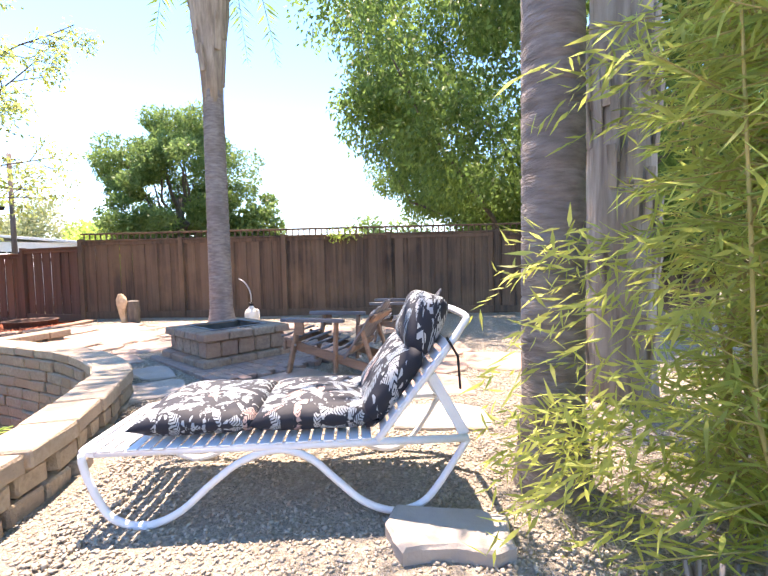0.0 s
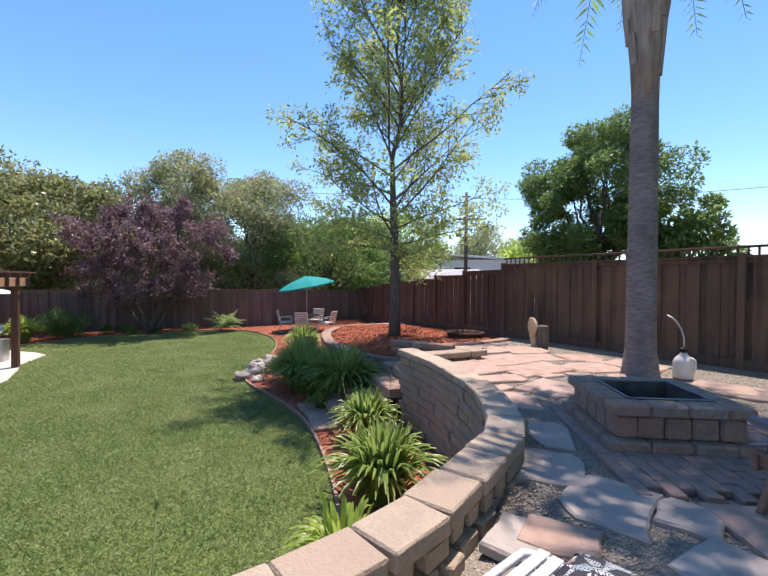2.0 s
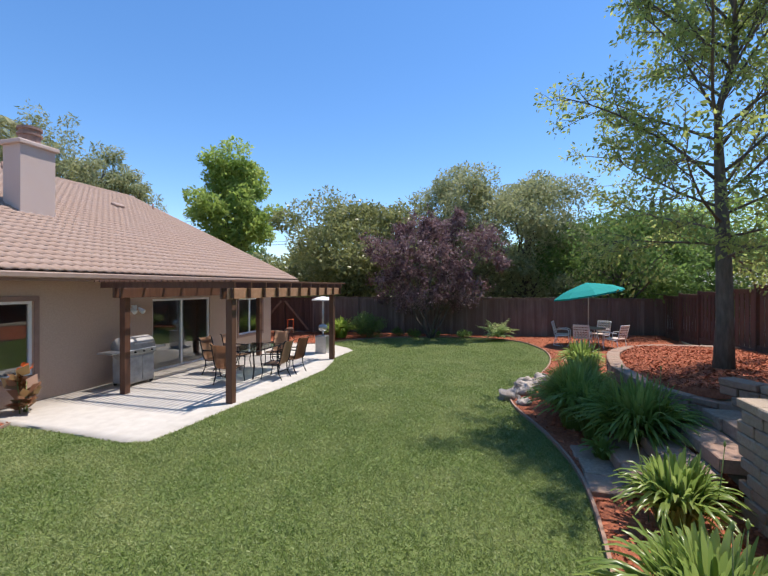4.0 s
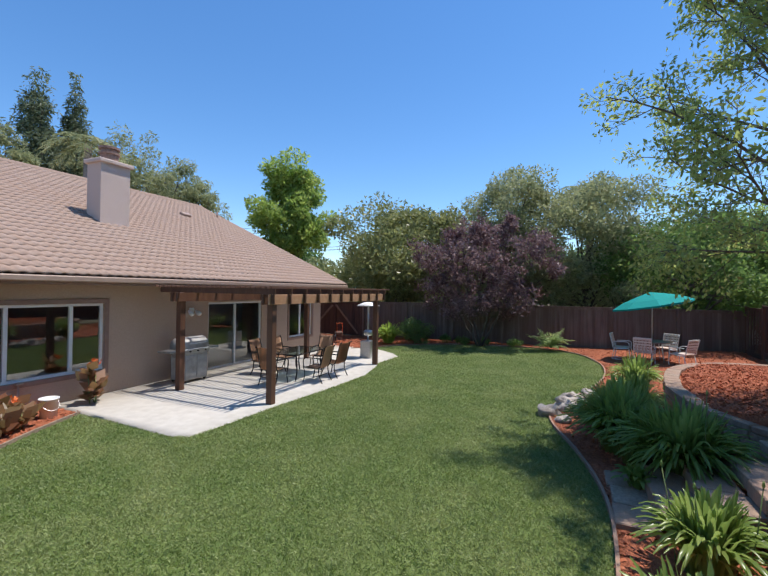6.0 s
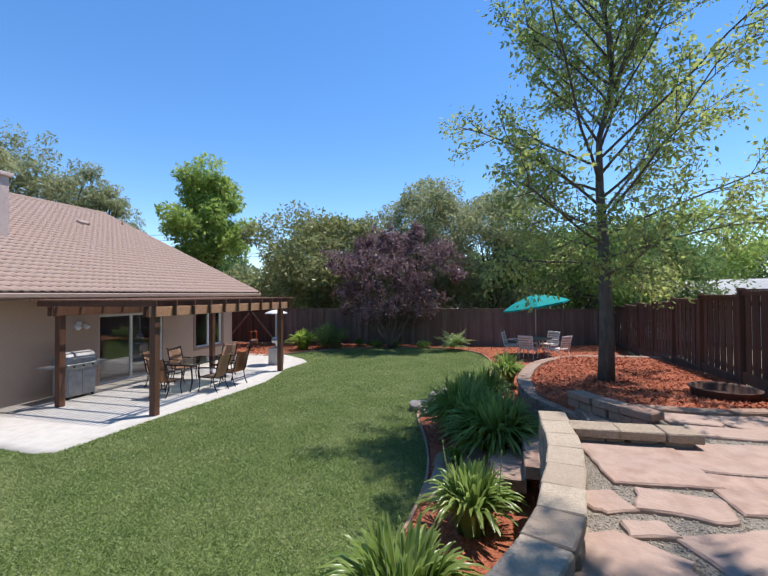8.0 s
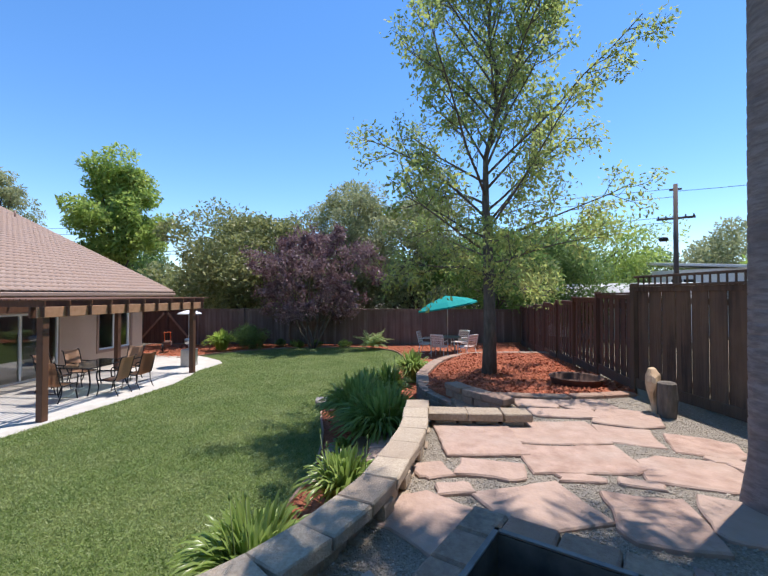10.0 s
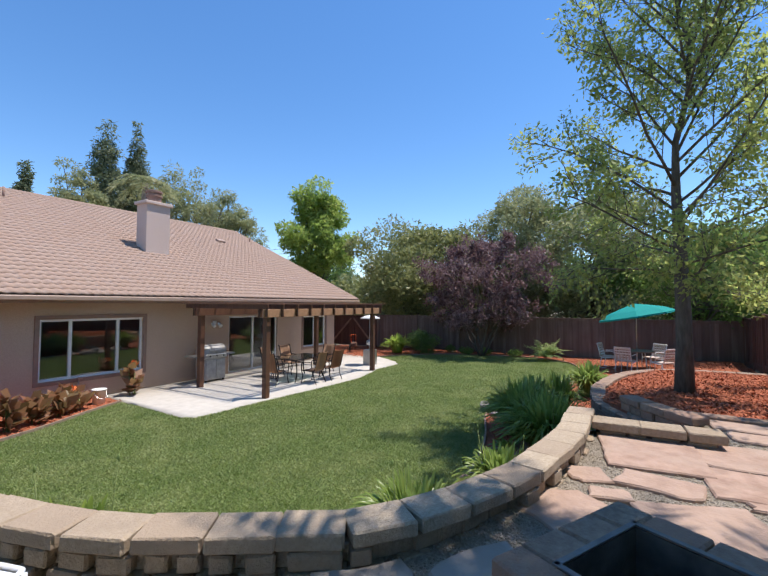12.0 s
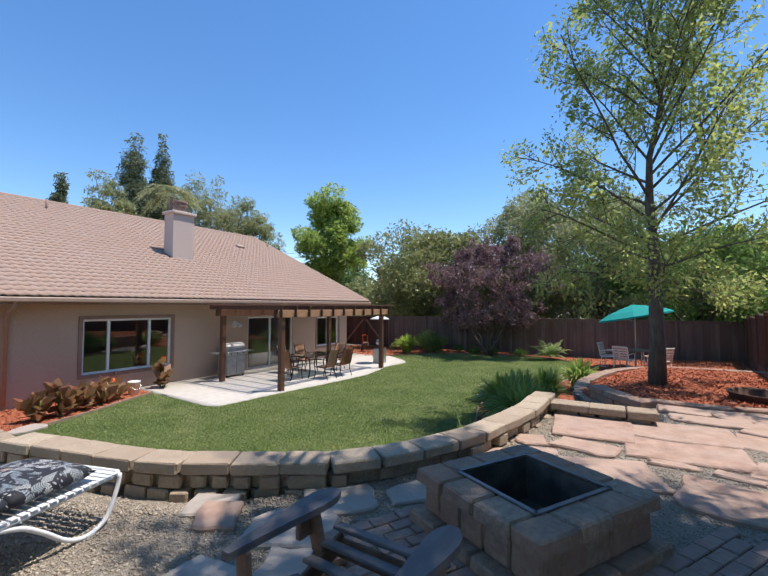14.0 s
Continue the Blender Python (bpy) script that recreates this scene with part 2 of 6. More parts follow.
M["leaf_weep"] = leaf("weeping_green_leaf", (0.16, 0.26, 0.07), (0.24, 0.36, 0.085), (0.085, 0.165, 0.055), 0.35)
M["leaf_bright"] = leaf("bright_green_leaf", (0.38, 0.5, 0.12), (0.48, 0.56, 0.16), (0.24, 0.36, 0.085), 0.4)
M["leaf_magnolia"] = leaf("olive_green_leaf", (0.3, 0.335, 0.13), (0.4, 0.4, 0.165), (0.15, 0.185, 0.07), 0.25, 0.35, 0.5)
M["leaf_grey"] = leaf("grey_green_leaf", (0.38, 0.42, 0.21), (0.48, 0.49, 0.26), (0.21, 0.245, 0.12), 0.25)
M["leaf_purple"] = leaf("purple_plum_leaf", (0.25, 0.14, 0.145), (0.4, 0.29, 0.29), (0.085, 0.042, 0.048), 0.15, 0.5, 0.35)
M["leaf_fir"] = leaf("dark_conifer_needle", (0.19, 0.23, 0.13), (0.25, 0.29, 0.165), (0.1, 0.14, 0.085), 0.2)
M["leaf_strap"] = leaf("strap_leaf", (0.28, 0.4, 0.085), (0.4, 0.5, 0.15), (0.15, 0.24, 0.05), 0.3, 0.3, 0.6)
M["leaf_lime"] = leaf("lime_strap_leaf", (0.4, 0.54, 0.1), (0.5, 0.58, 0.14), (0.26, 0.4, 0.075), 0.35, 0.35)
M["leaf_bamboo"] = leaf("bamboo_leaf", (0.54, 0.66, 0.15), (0.68, 0.7, 0.2), (0.38, 0.44, 0.12), 0.45, 0.5)
M["cane"] = mat("bamboo_cane", (0.38, 0.32, 0.1), (0.5, 0.4, 0.15), 8.0, rough=0.6, bump=0.1)
M["leaf_canna"] = leaf("bronze_canna_leaf", (0.33, 0.14, 0.085), (0.42, 0.22, 0.12), (0.18, 0.15, 0.06), 0.2, 0.35)
M["flower"] = mat("orange_flower", (0.8, 0.16, 0.04), (0.85, 0.25, 0.06), 10.0, rough=0.6, bump=0, translucent=0.3)
M["leaf_fern"] = leaf("pale_fern_frond", (0.385, 0.49, 0.193), (0.507, 0.595, 0.263), (0.228, 0.333, 0.123), 0.3)
M["stalk"] = mat("green_stalk", (0.14, 0.2, 0.06), (0.2, 0.25, 0.09), 5.0, rough=0.7, bump=0)

glass = bpy.data.materials.new("window_glass")
glass.use_nodes = True
gp = glass.node_tree.nodes["Principled BSDF"]
gp.inputs["Base Color"].default_value = (0.9, 0.94, 0.93, 1)
gp.inputs["Roughness"].default_value, gp.inputs["IOR"].default_value, gp.inputs["Transmission Weight"].default_value = 0.0, 1.95, 1.0
M["glass"] = glass
M["glass_top"] = glass.copy()
M["glass_top"].name = "table_glass"
M["glass_top"].node_tree.nodes["Principled BSDF"].inputs["Base Color"].default_value = (0.45, 0.6, 0.58, 1)


# ---- building helpers ----
rng = np.random.default_rng(7)


def raw_mesh(name, verts, faces, material=None, smooth=False):
    me = bpy.data.meshes.new(name)
    me.from_pydata([tuple(map(float, v)) for v in verts], [], [tuple(f) for f in faces])
    if material:
        me.materials.append(M[material])
    if smooth:
        me.polygons.foreach_set("use_smooth", [True] * len(me.polygons))
    me.update()
    return me


def under(ob, parent):
    if parent is not None:
        ob.parent = parent
    return ob


def part(name, bm, material, parent=None, label="", smooth=False):
    """Links a bmesh as one mesh object, under a thing or a part."""
    me = bpy.data.meshes.new(name)
    bm.to_mesh(me)
    bm.free()
    me.materials.append(M[material])
    if smooth:
        me.polygons.foreach_set("use_smooth", [True] * len(me.polygons))
    ob = under(new(name, me), parent)
    return tagged(ob, label) if label else ob


def piece(name, me, m, parent):
    ob = under(new(name, me), parent)
    ob.matrix_basis = m
    return ob


def thing(name, label, category, m=None, group="", kind=""):
    ob = new(name)
    ob.empty_display_size = 0.1
    if m is not None:
        ob.matrix_basis = m
    return tagged(ob, label, category, group, kind)


def box(sx, sy, sz, c=0.0, m=None, bm=None, taper=1.0):
    """A box about its centre with chamfered edges, added to bm."""
    out = bm or bmesh.new()
    one = bmesh.new()
    bmesh.ops.create_cube(one, size=1.0)
    for v in one.verts:
        k = taper if v.co.z > 0 else 1.0
        v.co = Vector((v.co.x * sx * k, v.co.y * sy * k, v.co.z * sz))
    if c:
        bmesh.ops.bevel(one, geom=one.edges[:], offset=c, segments=1, affect="EDGES")
    if m is not None:
        bmesh.ops.transform(one, matrix=m, verts=one.verts)
    me = bpy.data.meshes.new("tmp")
    one.to_mesh(me)
    one.free()
    out.from_mesh(me)
    bpy.data.meshes.remove(me)
    return out


def span(x0, x1, y0, y1, z0, z1, c=0.0, bm=None):
    return box(abs(x1 - x0), abs(y1 - y0), abs(z1 - z0), c, Matrix.Translation(((x0 + x1) / 2, (y0 + y1) / 2, (z0 + z1) / 2)), bm)


def bar(p, q, w, h, c=0.0, bm=None, up=(0, 0, 1)):
    """A straight bar of section w by h from p to q."""
    p, q = Vector(p), Vector(q)
    d = (q - p).normalized()
    s = d.cross(Vector(up))
    s = s.normalized() if s.length > 1e-4 else Vector((1, 0, 0))
    u = s.cross(d)
    m = Matrix((s, d, u)).transposed().to_4x4()
    m.translation = (p + q) / 2
    return box(w, (q - p).length, h, c, m, bm)


def tube(points, radii, sides=8, bm=None, cap=True):
    """A round tube along points, with one radius or one for each point."""
    out = bm or bmesh.new()
    pts = [Vector(p) for p in points]
    if not hasattr(radii, "__len__"):
        radii = [radii] * len(pts)
    rings, n0 = [], None
    for i, p in enumerate(pts):
        d = (pts[min(i + 1, len(pts) - 1)] - pts[max(i - 1, 0)]).normalized()
        if n0 is None:
            n0 = d.orthogonal().normalized()
        n0 = (n0 - d * n0.dot(d)).normalized()
        b = d.cross(n0)
        rings.append([out.verts.new(p + float(radii[i]) * (math.cos(a) * n0 + math.sin(a) * b)) for a in (2 * math.pi * k / sides for k in range(sides))])
    for r0, r1 in zip(rings, rings[1:]):
        for k in range(sides):
            out.faces.new((r0[k], r0[(k + 1) % sides], r1[(k + 1) % sides], r1[k]))
    if cap:
        out.faces.new(rings[0][::-1])
        out.faces.new(rings[-1])
    return out


def lathe(profile, sides=16, bm=None, centre=(0, 0, 0)):
    out = bm or bmesh.new()
    rings = [[out.verts.new((centre[0] + r * math.cos(2 * math.pi * k / sides), centre[1] + r * math.sin(2 * math.pi * k / sides), centre[2] + z)) for k in range(sides)] for r, z in profile]
    for r0, r1 in zip(rings, rings[1:]):
        for k in range(sides):
            out.faces.new((r0[k], r0[(k + 1) % sides], r1[(k + 1) % sides], r1[k]))
    out.faces.new(rings[0][::-1])
    out.faces.new(rings[-1])
    return out


def spline(pts, step):
    """Even steps along a smooth curve through pts (Catmull-Rom)."""
    P = [np.array(p, float) for p in pts]
    P = [2 * P[0] - P[1]] + P + [2 * P[-1] - P[-2]]
    fine = []
    for i in range(1, len(P) - 2):
        for u in np.linspace(0, 1, 24, endpoint=False):
            a, b, c, d = P[i - 1:i + 3]
            fine.append(0.5 * (2 * b + (c - a) * u + (2 * a - 5 * b + 4 * c - d) * u * u + (3 * b - a - 3 * c + d) * u ** 3))
    fine.append(P[-2])
    fine = np.array(fine)
    s = np.concatenate([[0], np.cumsum(np.linalg.norm(np.diff(fine, axis=0), axis=1))])
    t = np.linspace(0, s[-1], max(2, int(round(s[-1] / step)) + 1))
    return np.stack([np.interp(t, s, fine[:, k]) for k in range(fine.shape[1])], 1)


def inside(px, py, poly):
    """Which of the points lie inside the polygon."""
    res = np.zeros(len(px), bool)
    j = len(poly) - 1
    for i in range(len(poly)):
        xi, yi, xj, yj = *poly[i][:2], *poly[j][:2]
        hit = ((yi > py) != (yj > py)) & (px < (xj - xi) * (py - yi) / (yj - yi + 1e-12) + xi)
        res ^= hit
        j = i
    return res


def sheet(name, poly, zf, material, label, category="ground", cell=0.5):
    """A level or gently rolling ground sheet over a polygon, with its edge turned down."""
    bm = bmesh.new()
    f = bm.faces.new([bm.verts.new((x, y, 0)) for x, y in poly])
    if f.normal.z < 0:
        f.normal_flip()
    f.normal_update()
    if f.normal.z < 0:
        bmesh.ops.reverse_faces(bm, faces=[f])
    xs, ys = [p[0] for p in poly], [p[1] for p in poly]
    for k in np.arange(math.floor(min(xs)), max(xs), cell):
        bmesh.ops.bisect_plane(bm, geom=bm.verts[:] + bm.edges[:] + bm.faces[:], plane_co=(k, 0, 0), plane_no=(1, 0, 0))
    for k in np.arange(math.floor(min(ys)), max(ys), cell):
        bmesh.ops.bisect_plane(bm, geom=bm.verts[:] + bm.edges[:] + bm.faces[:], plane_co=(0, k, 0), plane_no=(0, 1, 0))
    bmesh.ops.triangulate(bm, faces=bm.faces[:])
    for v in bm.verts:
        v.co.z = zf(v.co.x, v.co.y)
    edge = [e for e in bm.edges if len(e.link_faces) == 1]
    r = bmesh.ops.extrude_edge_only(bm, edges=edge)
    for v in r["geom"]:
        if isinstance(v, bmesh.types.BMVert):
            v.co.z -= 0.12
    return tagged(part(name, bm, material, None, "", True), label, category, kind="structure")


def scatter(name, verts, faces, xyz, scale, material, label, category, tilt=0.5, parent=None, stretch=None, kind="stuff", yaw=None):
    """Many small copies of a template as one mesh, each turned and scaled at random."""
    v, n = np.array(verts, float), len(xyz)
    a = rng.uniform(0, 2 * np.pi, n) if yaw is None else yaw
    b, c = rng.normal(0, tilt, n), rng.normal(0, tilt, n)
    ca, sa, cb, sb, cc, sc = np.cos(a), np.sin(a), np.cos(b), np.sin(b), np.cos(c), np.sin(c)
    S = np.ones((n, 3)) if stretch is None else stretch
    p = v[None] * (S * scale[:, None])[:, None, :]
    x, y, z = p[..., 0], p[..., 1], p[..., 2]
    y, z = y * cb[:, None] - z * sb[:, None], y * sb[:, None] + z * cb[:, None]
    x, z = x * cc[:, None] + z * sc[:, None], -x * sc[:, None] + z * cc[:, None]
    x, y = x * ca[:, None] - y * sa[:, None], x * sa[:, None] + y * ca[:, None]
    P = np.stack([x, y, z], -1) + np.asarray(xyz)[:, None, :]
    me = np_mesh(name, P.reshape(-1, 3), (np.array(faces)[None] + (np.arange(n) * len(v))[:, None, None]).reshape(-1, len(faces[0])), material)
    ob = under(new(name, me), parent)
    if label:
        tagged(ob, label, category, kind=kind)
    elif kind:
        tagged(ob, kind=kind)
    return ob


def np_mesh(name, P, F, material):
    me = bpy.data.meshes.new(name)
    k = F.shape[1]
    me.vertices.add(len(P))
    me.vertices.foreach_set("co", np.ascontiguousarray(P, np.float32).ravel())
    me.loops.add(F.size)
    me.loops.foreach_set("vertex_index", F.astype(np.int32).ravel())
    me.polygons.add(len(F))
    me.polygons.foreach_set("loop_start", np.arange(0, F.size, k, dtype=np.int32))
    me.materials.append(M[material])
    me.update(calc_edges=True)
    return me


ROCKV = [(1, 0, 0), (-1, 0, 0), (0, 1, 0), (0, -1, 0), (0, 0, 0.7), (0, 0, -0.7)]
ROCKF = [(0, 2, 4), (2, 1, 4), (1, 3, 4), (3, 0, 4), (2, 0, 5), (1, 2, 5), (3, 1, 5), (0, 3, 5)]
CHIPV = [(-1, -0.35, 0), (1, -0.25, 0), (0.8, 0.3, 0.12), (-0.9, 0.35, 0.1)]
CHIPF = [(0, 1, 2, 3)]


# ---- levels ----
def z_lawn(x, y):
    return -1.19 + 0.010 * (y + 3) + 0.006 * max(0.0, -x - 14)


def z_terrace(x, y):
    edge = x - float(np.interp(y, [p[1] for p in CAP_LINE], [p[0] for p in CAP_LINE]))
    dip = 0.09 * max(0.0, 1 - max(0.0, edge - 0.12) / 0.45) * min(1.0, max(0.0, (3.9 - y) / 0.5))
    return -0.13 - dip + 0.012 * math.sin(1.7 * x) * math.cos(1.3 * y)


CAP_LINE = [(-0.84, 1.15), (-0.93, 1.5), (-1.06, 2.0), (-1.19, 2.48), (-1.34, 2.88), (-1.55, 3.23), (-1.77, 3.57), (-2.11, 4.03), (-2.62, 4.38), (-3.3, 4.66), (-4.0, 4.81), (-4.7, 4.91), (-5.6, 4.92)]
BED_EDGE = [(-2.3, 2.6), (-3.3, 3.1), (-4.3, 3.29), (-5.7, 3.39), (-6.7, 3.33), (-7.8, 3.1), (-9.3, 2.68), (-10.6, 2.75), (-12.2, 3.45), (-14.2, 3.95), (-16.0, 4.08), (-17.4, 3.87),
            (-18.8, 3.35), (-19.6, 2.3), (-19.9, 0.8), (-19.5, -1.8), (-18.1, -3.9), (-16.9, -4.75), (-16.3, -5.4)]
PATIO = [(-5.9, -6.87), (-5.85, -5.0), (-5.72, -3.2), (-5.85, -2.85), (-6.3, -2.78), (-7.9, -2.72), (-9.6, -2.55), (-11.7, -2.45), (-12.9, -2.7), (-13.8, -2.95), (-15.3, -2.85), (-15.9, -3.3), (-16.5, -4.1), (-17.2, -5.2), (-17.4, -6.87)]
KERB = [(-7.35, 8.35), (-7.0, 7.2), (-6.95, 6.15)]
RING = [(-7.4, 5.8), (-8.1, 5.36), (-8.8, 5.03), (-9.7, 4.9), (-10.6, 4.9), (-12.0, 5.15), (-13.0, 5.52), (-13.8, 6.15), (-14.3, 7.1), (-14.5, 8.75)]
FENCE_A0, FENCE_A1 = (-7.95, 8.62), (5.5, 11.5)
FENCE_B1 = (-21.4, 9.5)

ground_poly = [(-2000, -2000), (2000, -2000), (2000, 2000), (-2000, 2000)]
tagged(new("ground", raw_mesh("ground", [(*p, -1.45) for p in ground_poly], [(0, 1, 2, 3)], "soil")), "bare dry ground reaching to the horizon", "ground", kind="structure")
sheet("lawn", [(-21.2, -7.5), (2.5, -7.5), (2.5, 1.0), (-0.9, 1.0), (-2.5, 4.6), (-21.2, 4.6)], z_lawn, "lawn", "mown green lawn in the sunny back garden", "lawn")
bed = [tuple(p) for p in spline(BED_EDGE, 0.35)]
mulch_poly = bed + [(-16.3, -9.8), (-20.8, -9.8), (-21.2, 9.3), (-14.4, 9.0), (-14.2, 7.1), (-13.0, 5.7), (-10.6, 5.1), (-8.6, 5.3), (-5.5, 5.0), (-3.0, 4.4), (-2.0, 3.6), (-1.5, 2.6)]


def z_mulch(x, y):
    rise = 0.02 * max(0.0, y - 4.0)
    return z_lawn(x, y) + 0.035 + rise + 0.012 * math.sin(2.1 * x + y)


sheet("mulch_bed", mulch_poly, z_mulch, "mulch", "red bark mulch bed beside the lawn", "garden bed")
left_bed = [(-5.9, -6.87), (-5.88, -5.86), (-4.9, -5.4), (-4.0, -4.9), (-3.1, -4.5), (-2.1, -4.05), (-1.3, -3.3), (-0.9, -2.3), (2.4, -2.3), (2.4, -6.87)]
sheet("mulch_bed", left_bed, lambda x, y: z_lawn(x, y) + 0.03, "mulch", "red bark mulch bed along the house wall", "garden bed")


def edging(pts, name="edging"):
    line = spline(pts, 0.3)
    bm = bmesh.new()
    for p, q in zip(line, line[1:]):
        bar((*p, z_lawn(*p) + 0.02), (*q, z_lawn(*q) + 0.02), 0.035, 0.09, 0, bm)
    return tagged(part(name, bm, "greyblock"), "narrow grey lawn edging along the mulch", "edging", kind="structure")


edging(BED_EDGE)
edging(left_bed[1:8])
tagged(sheet("patio", PATIO, lambda x, y: -1.165, "concrete", "pale concrete patio slab with a curved lawn edge", "patio", 1.5), kind="structure")
cap_in = [tuple(p) for p in spline(CAP_LINE, 0.3)]
terrace_poly = [(-0.9, -4.5)] + cap_in + [(-5.5, 6.3), (-6.4, 6.1), (-6.9, 6.15), (-7.3, 8.4), FENCE_A0, FENCE_A1, (6.2, 11.5), (6.2, -4.5)]
sheet("terrace", terrace_poly, z_terrace, "gravel", "raised terrace of pale pea gravel", "terrace", 0.3)
tagged(new("terrace_bank", raw_mesh("terrace_bank", [(-0.9, -4.6, -0.2), (6.3, -4.6, -0.2), (6.3, -4.6, -1.5), (-0.9, -4.6, -1.5)], [(0, 1, 2, 3)], "soil")), "bare earth bank at the end of the terrace", "bank", kind="structure")


def z_raised(x, y):
    edge = 0.22 * min(1.0, max(0.0, (6.1 - y) / 1.1)) if x < -7.6 else 0.0
    return -0.13 - 0.045 * max(0.0, -6.9 - x) - edge


ring_poly = KERB + [tuple(p) for p in spline(RING, 0.4)] + [(-7.9, 8.55)]
sheet("raised_bed", ring_poly, z_raised, "mulch", "raised round bed of red bark mulch", "garden bed")

# ---- retaining walls of stacked blocks ----
BLOCKS = {}


def block_mesh(L, D, H, c, material):
    key = (round(L, 2), round(D, 2), round(H, 2), material)
    if key not in BLOCKS:
        bm = box(L, D, H, c)
        for v in bm.verts:
            v.co += Vector((rng.normal(0, 0.0025), rng.normal(0, 0.0025), rng.normal(0, 0.002)))
        me = bpy.data.meshes.new("block")
        bm.to_mesh(me)
        bm.free()
        me.materials.append(M[material])
        BLOCKS[key] = me
    return BLOCKS[key]


def course(parent, line, z, L, D, H, material, gap=0.012, jitter=0.012, shift=0.0, name="block", keep=1.0, sizes=(0.8, 1.0, 1.15)):
    """One row of blocks along a curve, top at z."""
    pts = spline(line, 0.02)
    s = np.concatenate([[0], np.cumsum(np.linalg.norm(np.diff(pts, axis=0), axis=1))])
    at = shift
    while at < s[-1] - 0.05:
        w = round(L * rng.choice(sizes), 2)
        mid = min(at + w / 2, s[-1])
        x, y = np.interp(mid, s, pts[:, 0]), np.interp(mid, s, pts[:, 1])
        a, b = min(mid + 0.1, s[-1]), max(mid - 0.1, 0)
        ang = math.atan2(np.interp(a, s, pts[:, 1]) - np.interp(b, s, pts[:, 1]), np.interp(a, s, pts[:, 0]) - np.interp(b, s, pts[:, 0]))
        if rng.random() < keep:
            me = block_mesh(w - gap, D, H - 0.006, 0.012, material)
            m = pose(x + rng.normal(0, jitter), y + rng.normal(0, jitter), z - H / 2, 0, 0, math.degrees(ang) + rng.normal(0, 0.8))
            piece(name, me, m, parent)
        at += w


def offset(line, d):
    pts = spline(line, 0.25)
    t = np.gradient(pts, axis=0)
    t /= np.linalg.norm(t, axis=1)[:, None]
    return [tuple(p) for p in pts + d * np.stack([t[:, 1], -t[:, 0]], 1)]


wall = thing("retaining_wall", "curved retaining wall of tan concrete blocks with flat caps", "retaining wall", kind="structure")
course(wall, CAP_LINE, 0.1, 0.39, 0.29, 0.1, "cap", 0.008, 0.004, 0, "cap", sizes=(0.97, 1.0, 1.03))
CORE = [(-0.84, -4.5), (-0.82, -2.0), (-0.81, 0.2)] + CAP_LINE
core_in, core_out = offset(CORE, 0.02), offset(CORE, -0.04)
bm = bmesh.new()
rows_ = [[bm.verts.new((*p, z)) for p in side] for side, z in ((core_out, -1.4), (core_out, -0.12), (core_in, -0.12), (core_in, -1.4))]
for r0, r1 in zip(rows_, rows_[1:]):
    for i in range(min(len(r0), len(r1)) - 1):
        bm.faces.new((r0[i], r0[i + 1], r1[i + 1], r1[i]))
part("core", bm, "soil", wall)
face_line = offset(CORE, -0.04)
for k in range(9):
    course(wall, face_line if k else offset(CORE[2:], -0.04), -0.005 - 0.12 * k, 0.3, 0.2, 0.12, "block", 0.012, 0.008, 0.15 * (k % 2))
course(wall, offset(CORE[2:], 0.045), -0.003, 0.25, 0.15, 0.11, "block", 0.06, 0.014, 0.06, keep=0.92, sizes=(0.7, 0.9, 1.0, 1.45))
course(wall, offset(CORE[1:], 0.07), -0.113, 0.22, 0.16, 0.11, "block", 0.035, 0.016, 0.0, keep=0.94)

low = thing("low_wall", "short low wall of tan blocks beside the steps", "low wall", kind="structure")
LOW = [(-5.5, 5.05), (-5.52, 5.6), (-5.56, 6.13)]
course(low, LOW, 0.045, 0.42, 0.3, 0.1, "block", 0.008, 0.004, 0, "cap")
course(low, LOW, -0.058, 0.26, 0.2, 0.09, "block", 0.04, 0.012, 0.05)
course(low, LOW, -0.148, 0.3, 0.2, 0.12, "block", 0.02, 0.01, 0.0)

ringwall = thing("raised_bed_wall", "curved grey stone block wall round the raised bed", "retaining wall", kind="structure")
course(ringwall, RING, -0.43, 0.34, 0.28, 0.1, "greyblock", 0.01, 0.008, 0, "cap")
for k in range(6):
    course(ringwall, offset(RING, -0.02), -0.53 - 0.12 * k, 0.3, 0.22, 0.12, "greyblock", 0.014, 0.008, 0.15 * (k % 2))
course(ringwall, KERB, -0.075, 0.5, 0.2, 0.09, "greyblock", 0.015, 0.01, 0.1, "kerb_stone")
TIER = [(-7.4, 5.42), (-6.9, 5.72), (-6.45, 6.08)]
course(ringwall, TIER, 0.0, 0.42, 0.26, 0.1, "greyblock", 0.01, 0.006, 0.0, "cap")
for k in range(5):
    course(ringwall, TIER, -0.102 - 0.12 * k, 0.3, 0.2, 0.12, "greyblock", 0.012, 0.008, 0.15 * (k % 2))

steps = thing("garden_steps", "grey concrete block steps down to the lawn", "steps", kind="structure")
for i in range(6):
    y = 3.62 + 0.41 * i
    for k in range(3):
        me = block_mesh(0.46, 0.42, 0.16, 0.012, "greyblock")
        piece("step_block", me, pose(-5.95 - 0.47 * k + rng.normal(0, 0.01), y + rng.normal(0, 0.01), -1.04 + 0.165 * i - 0.08, 0, 0, rng.normal(0, 1)), steps)

# ---- fences ----
BOARD = {}


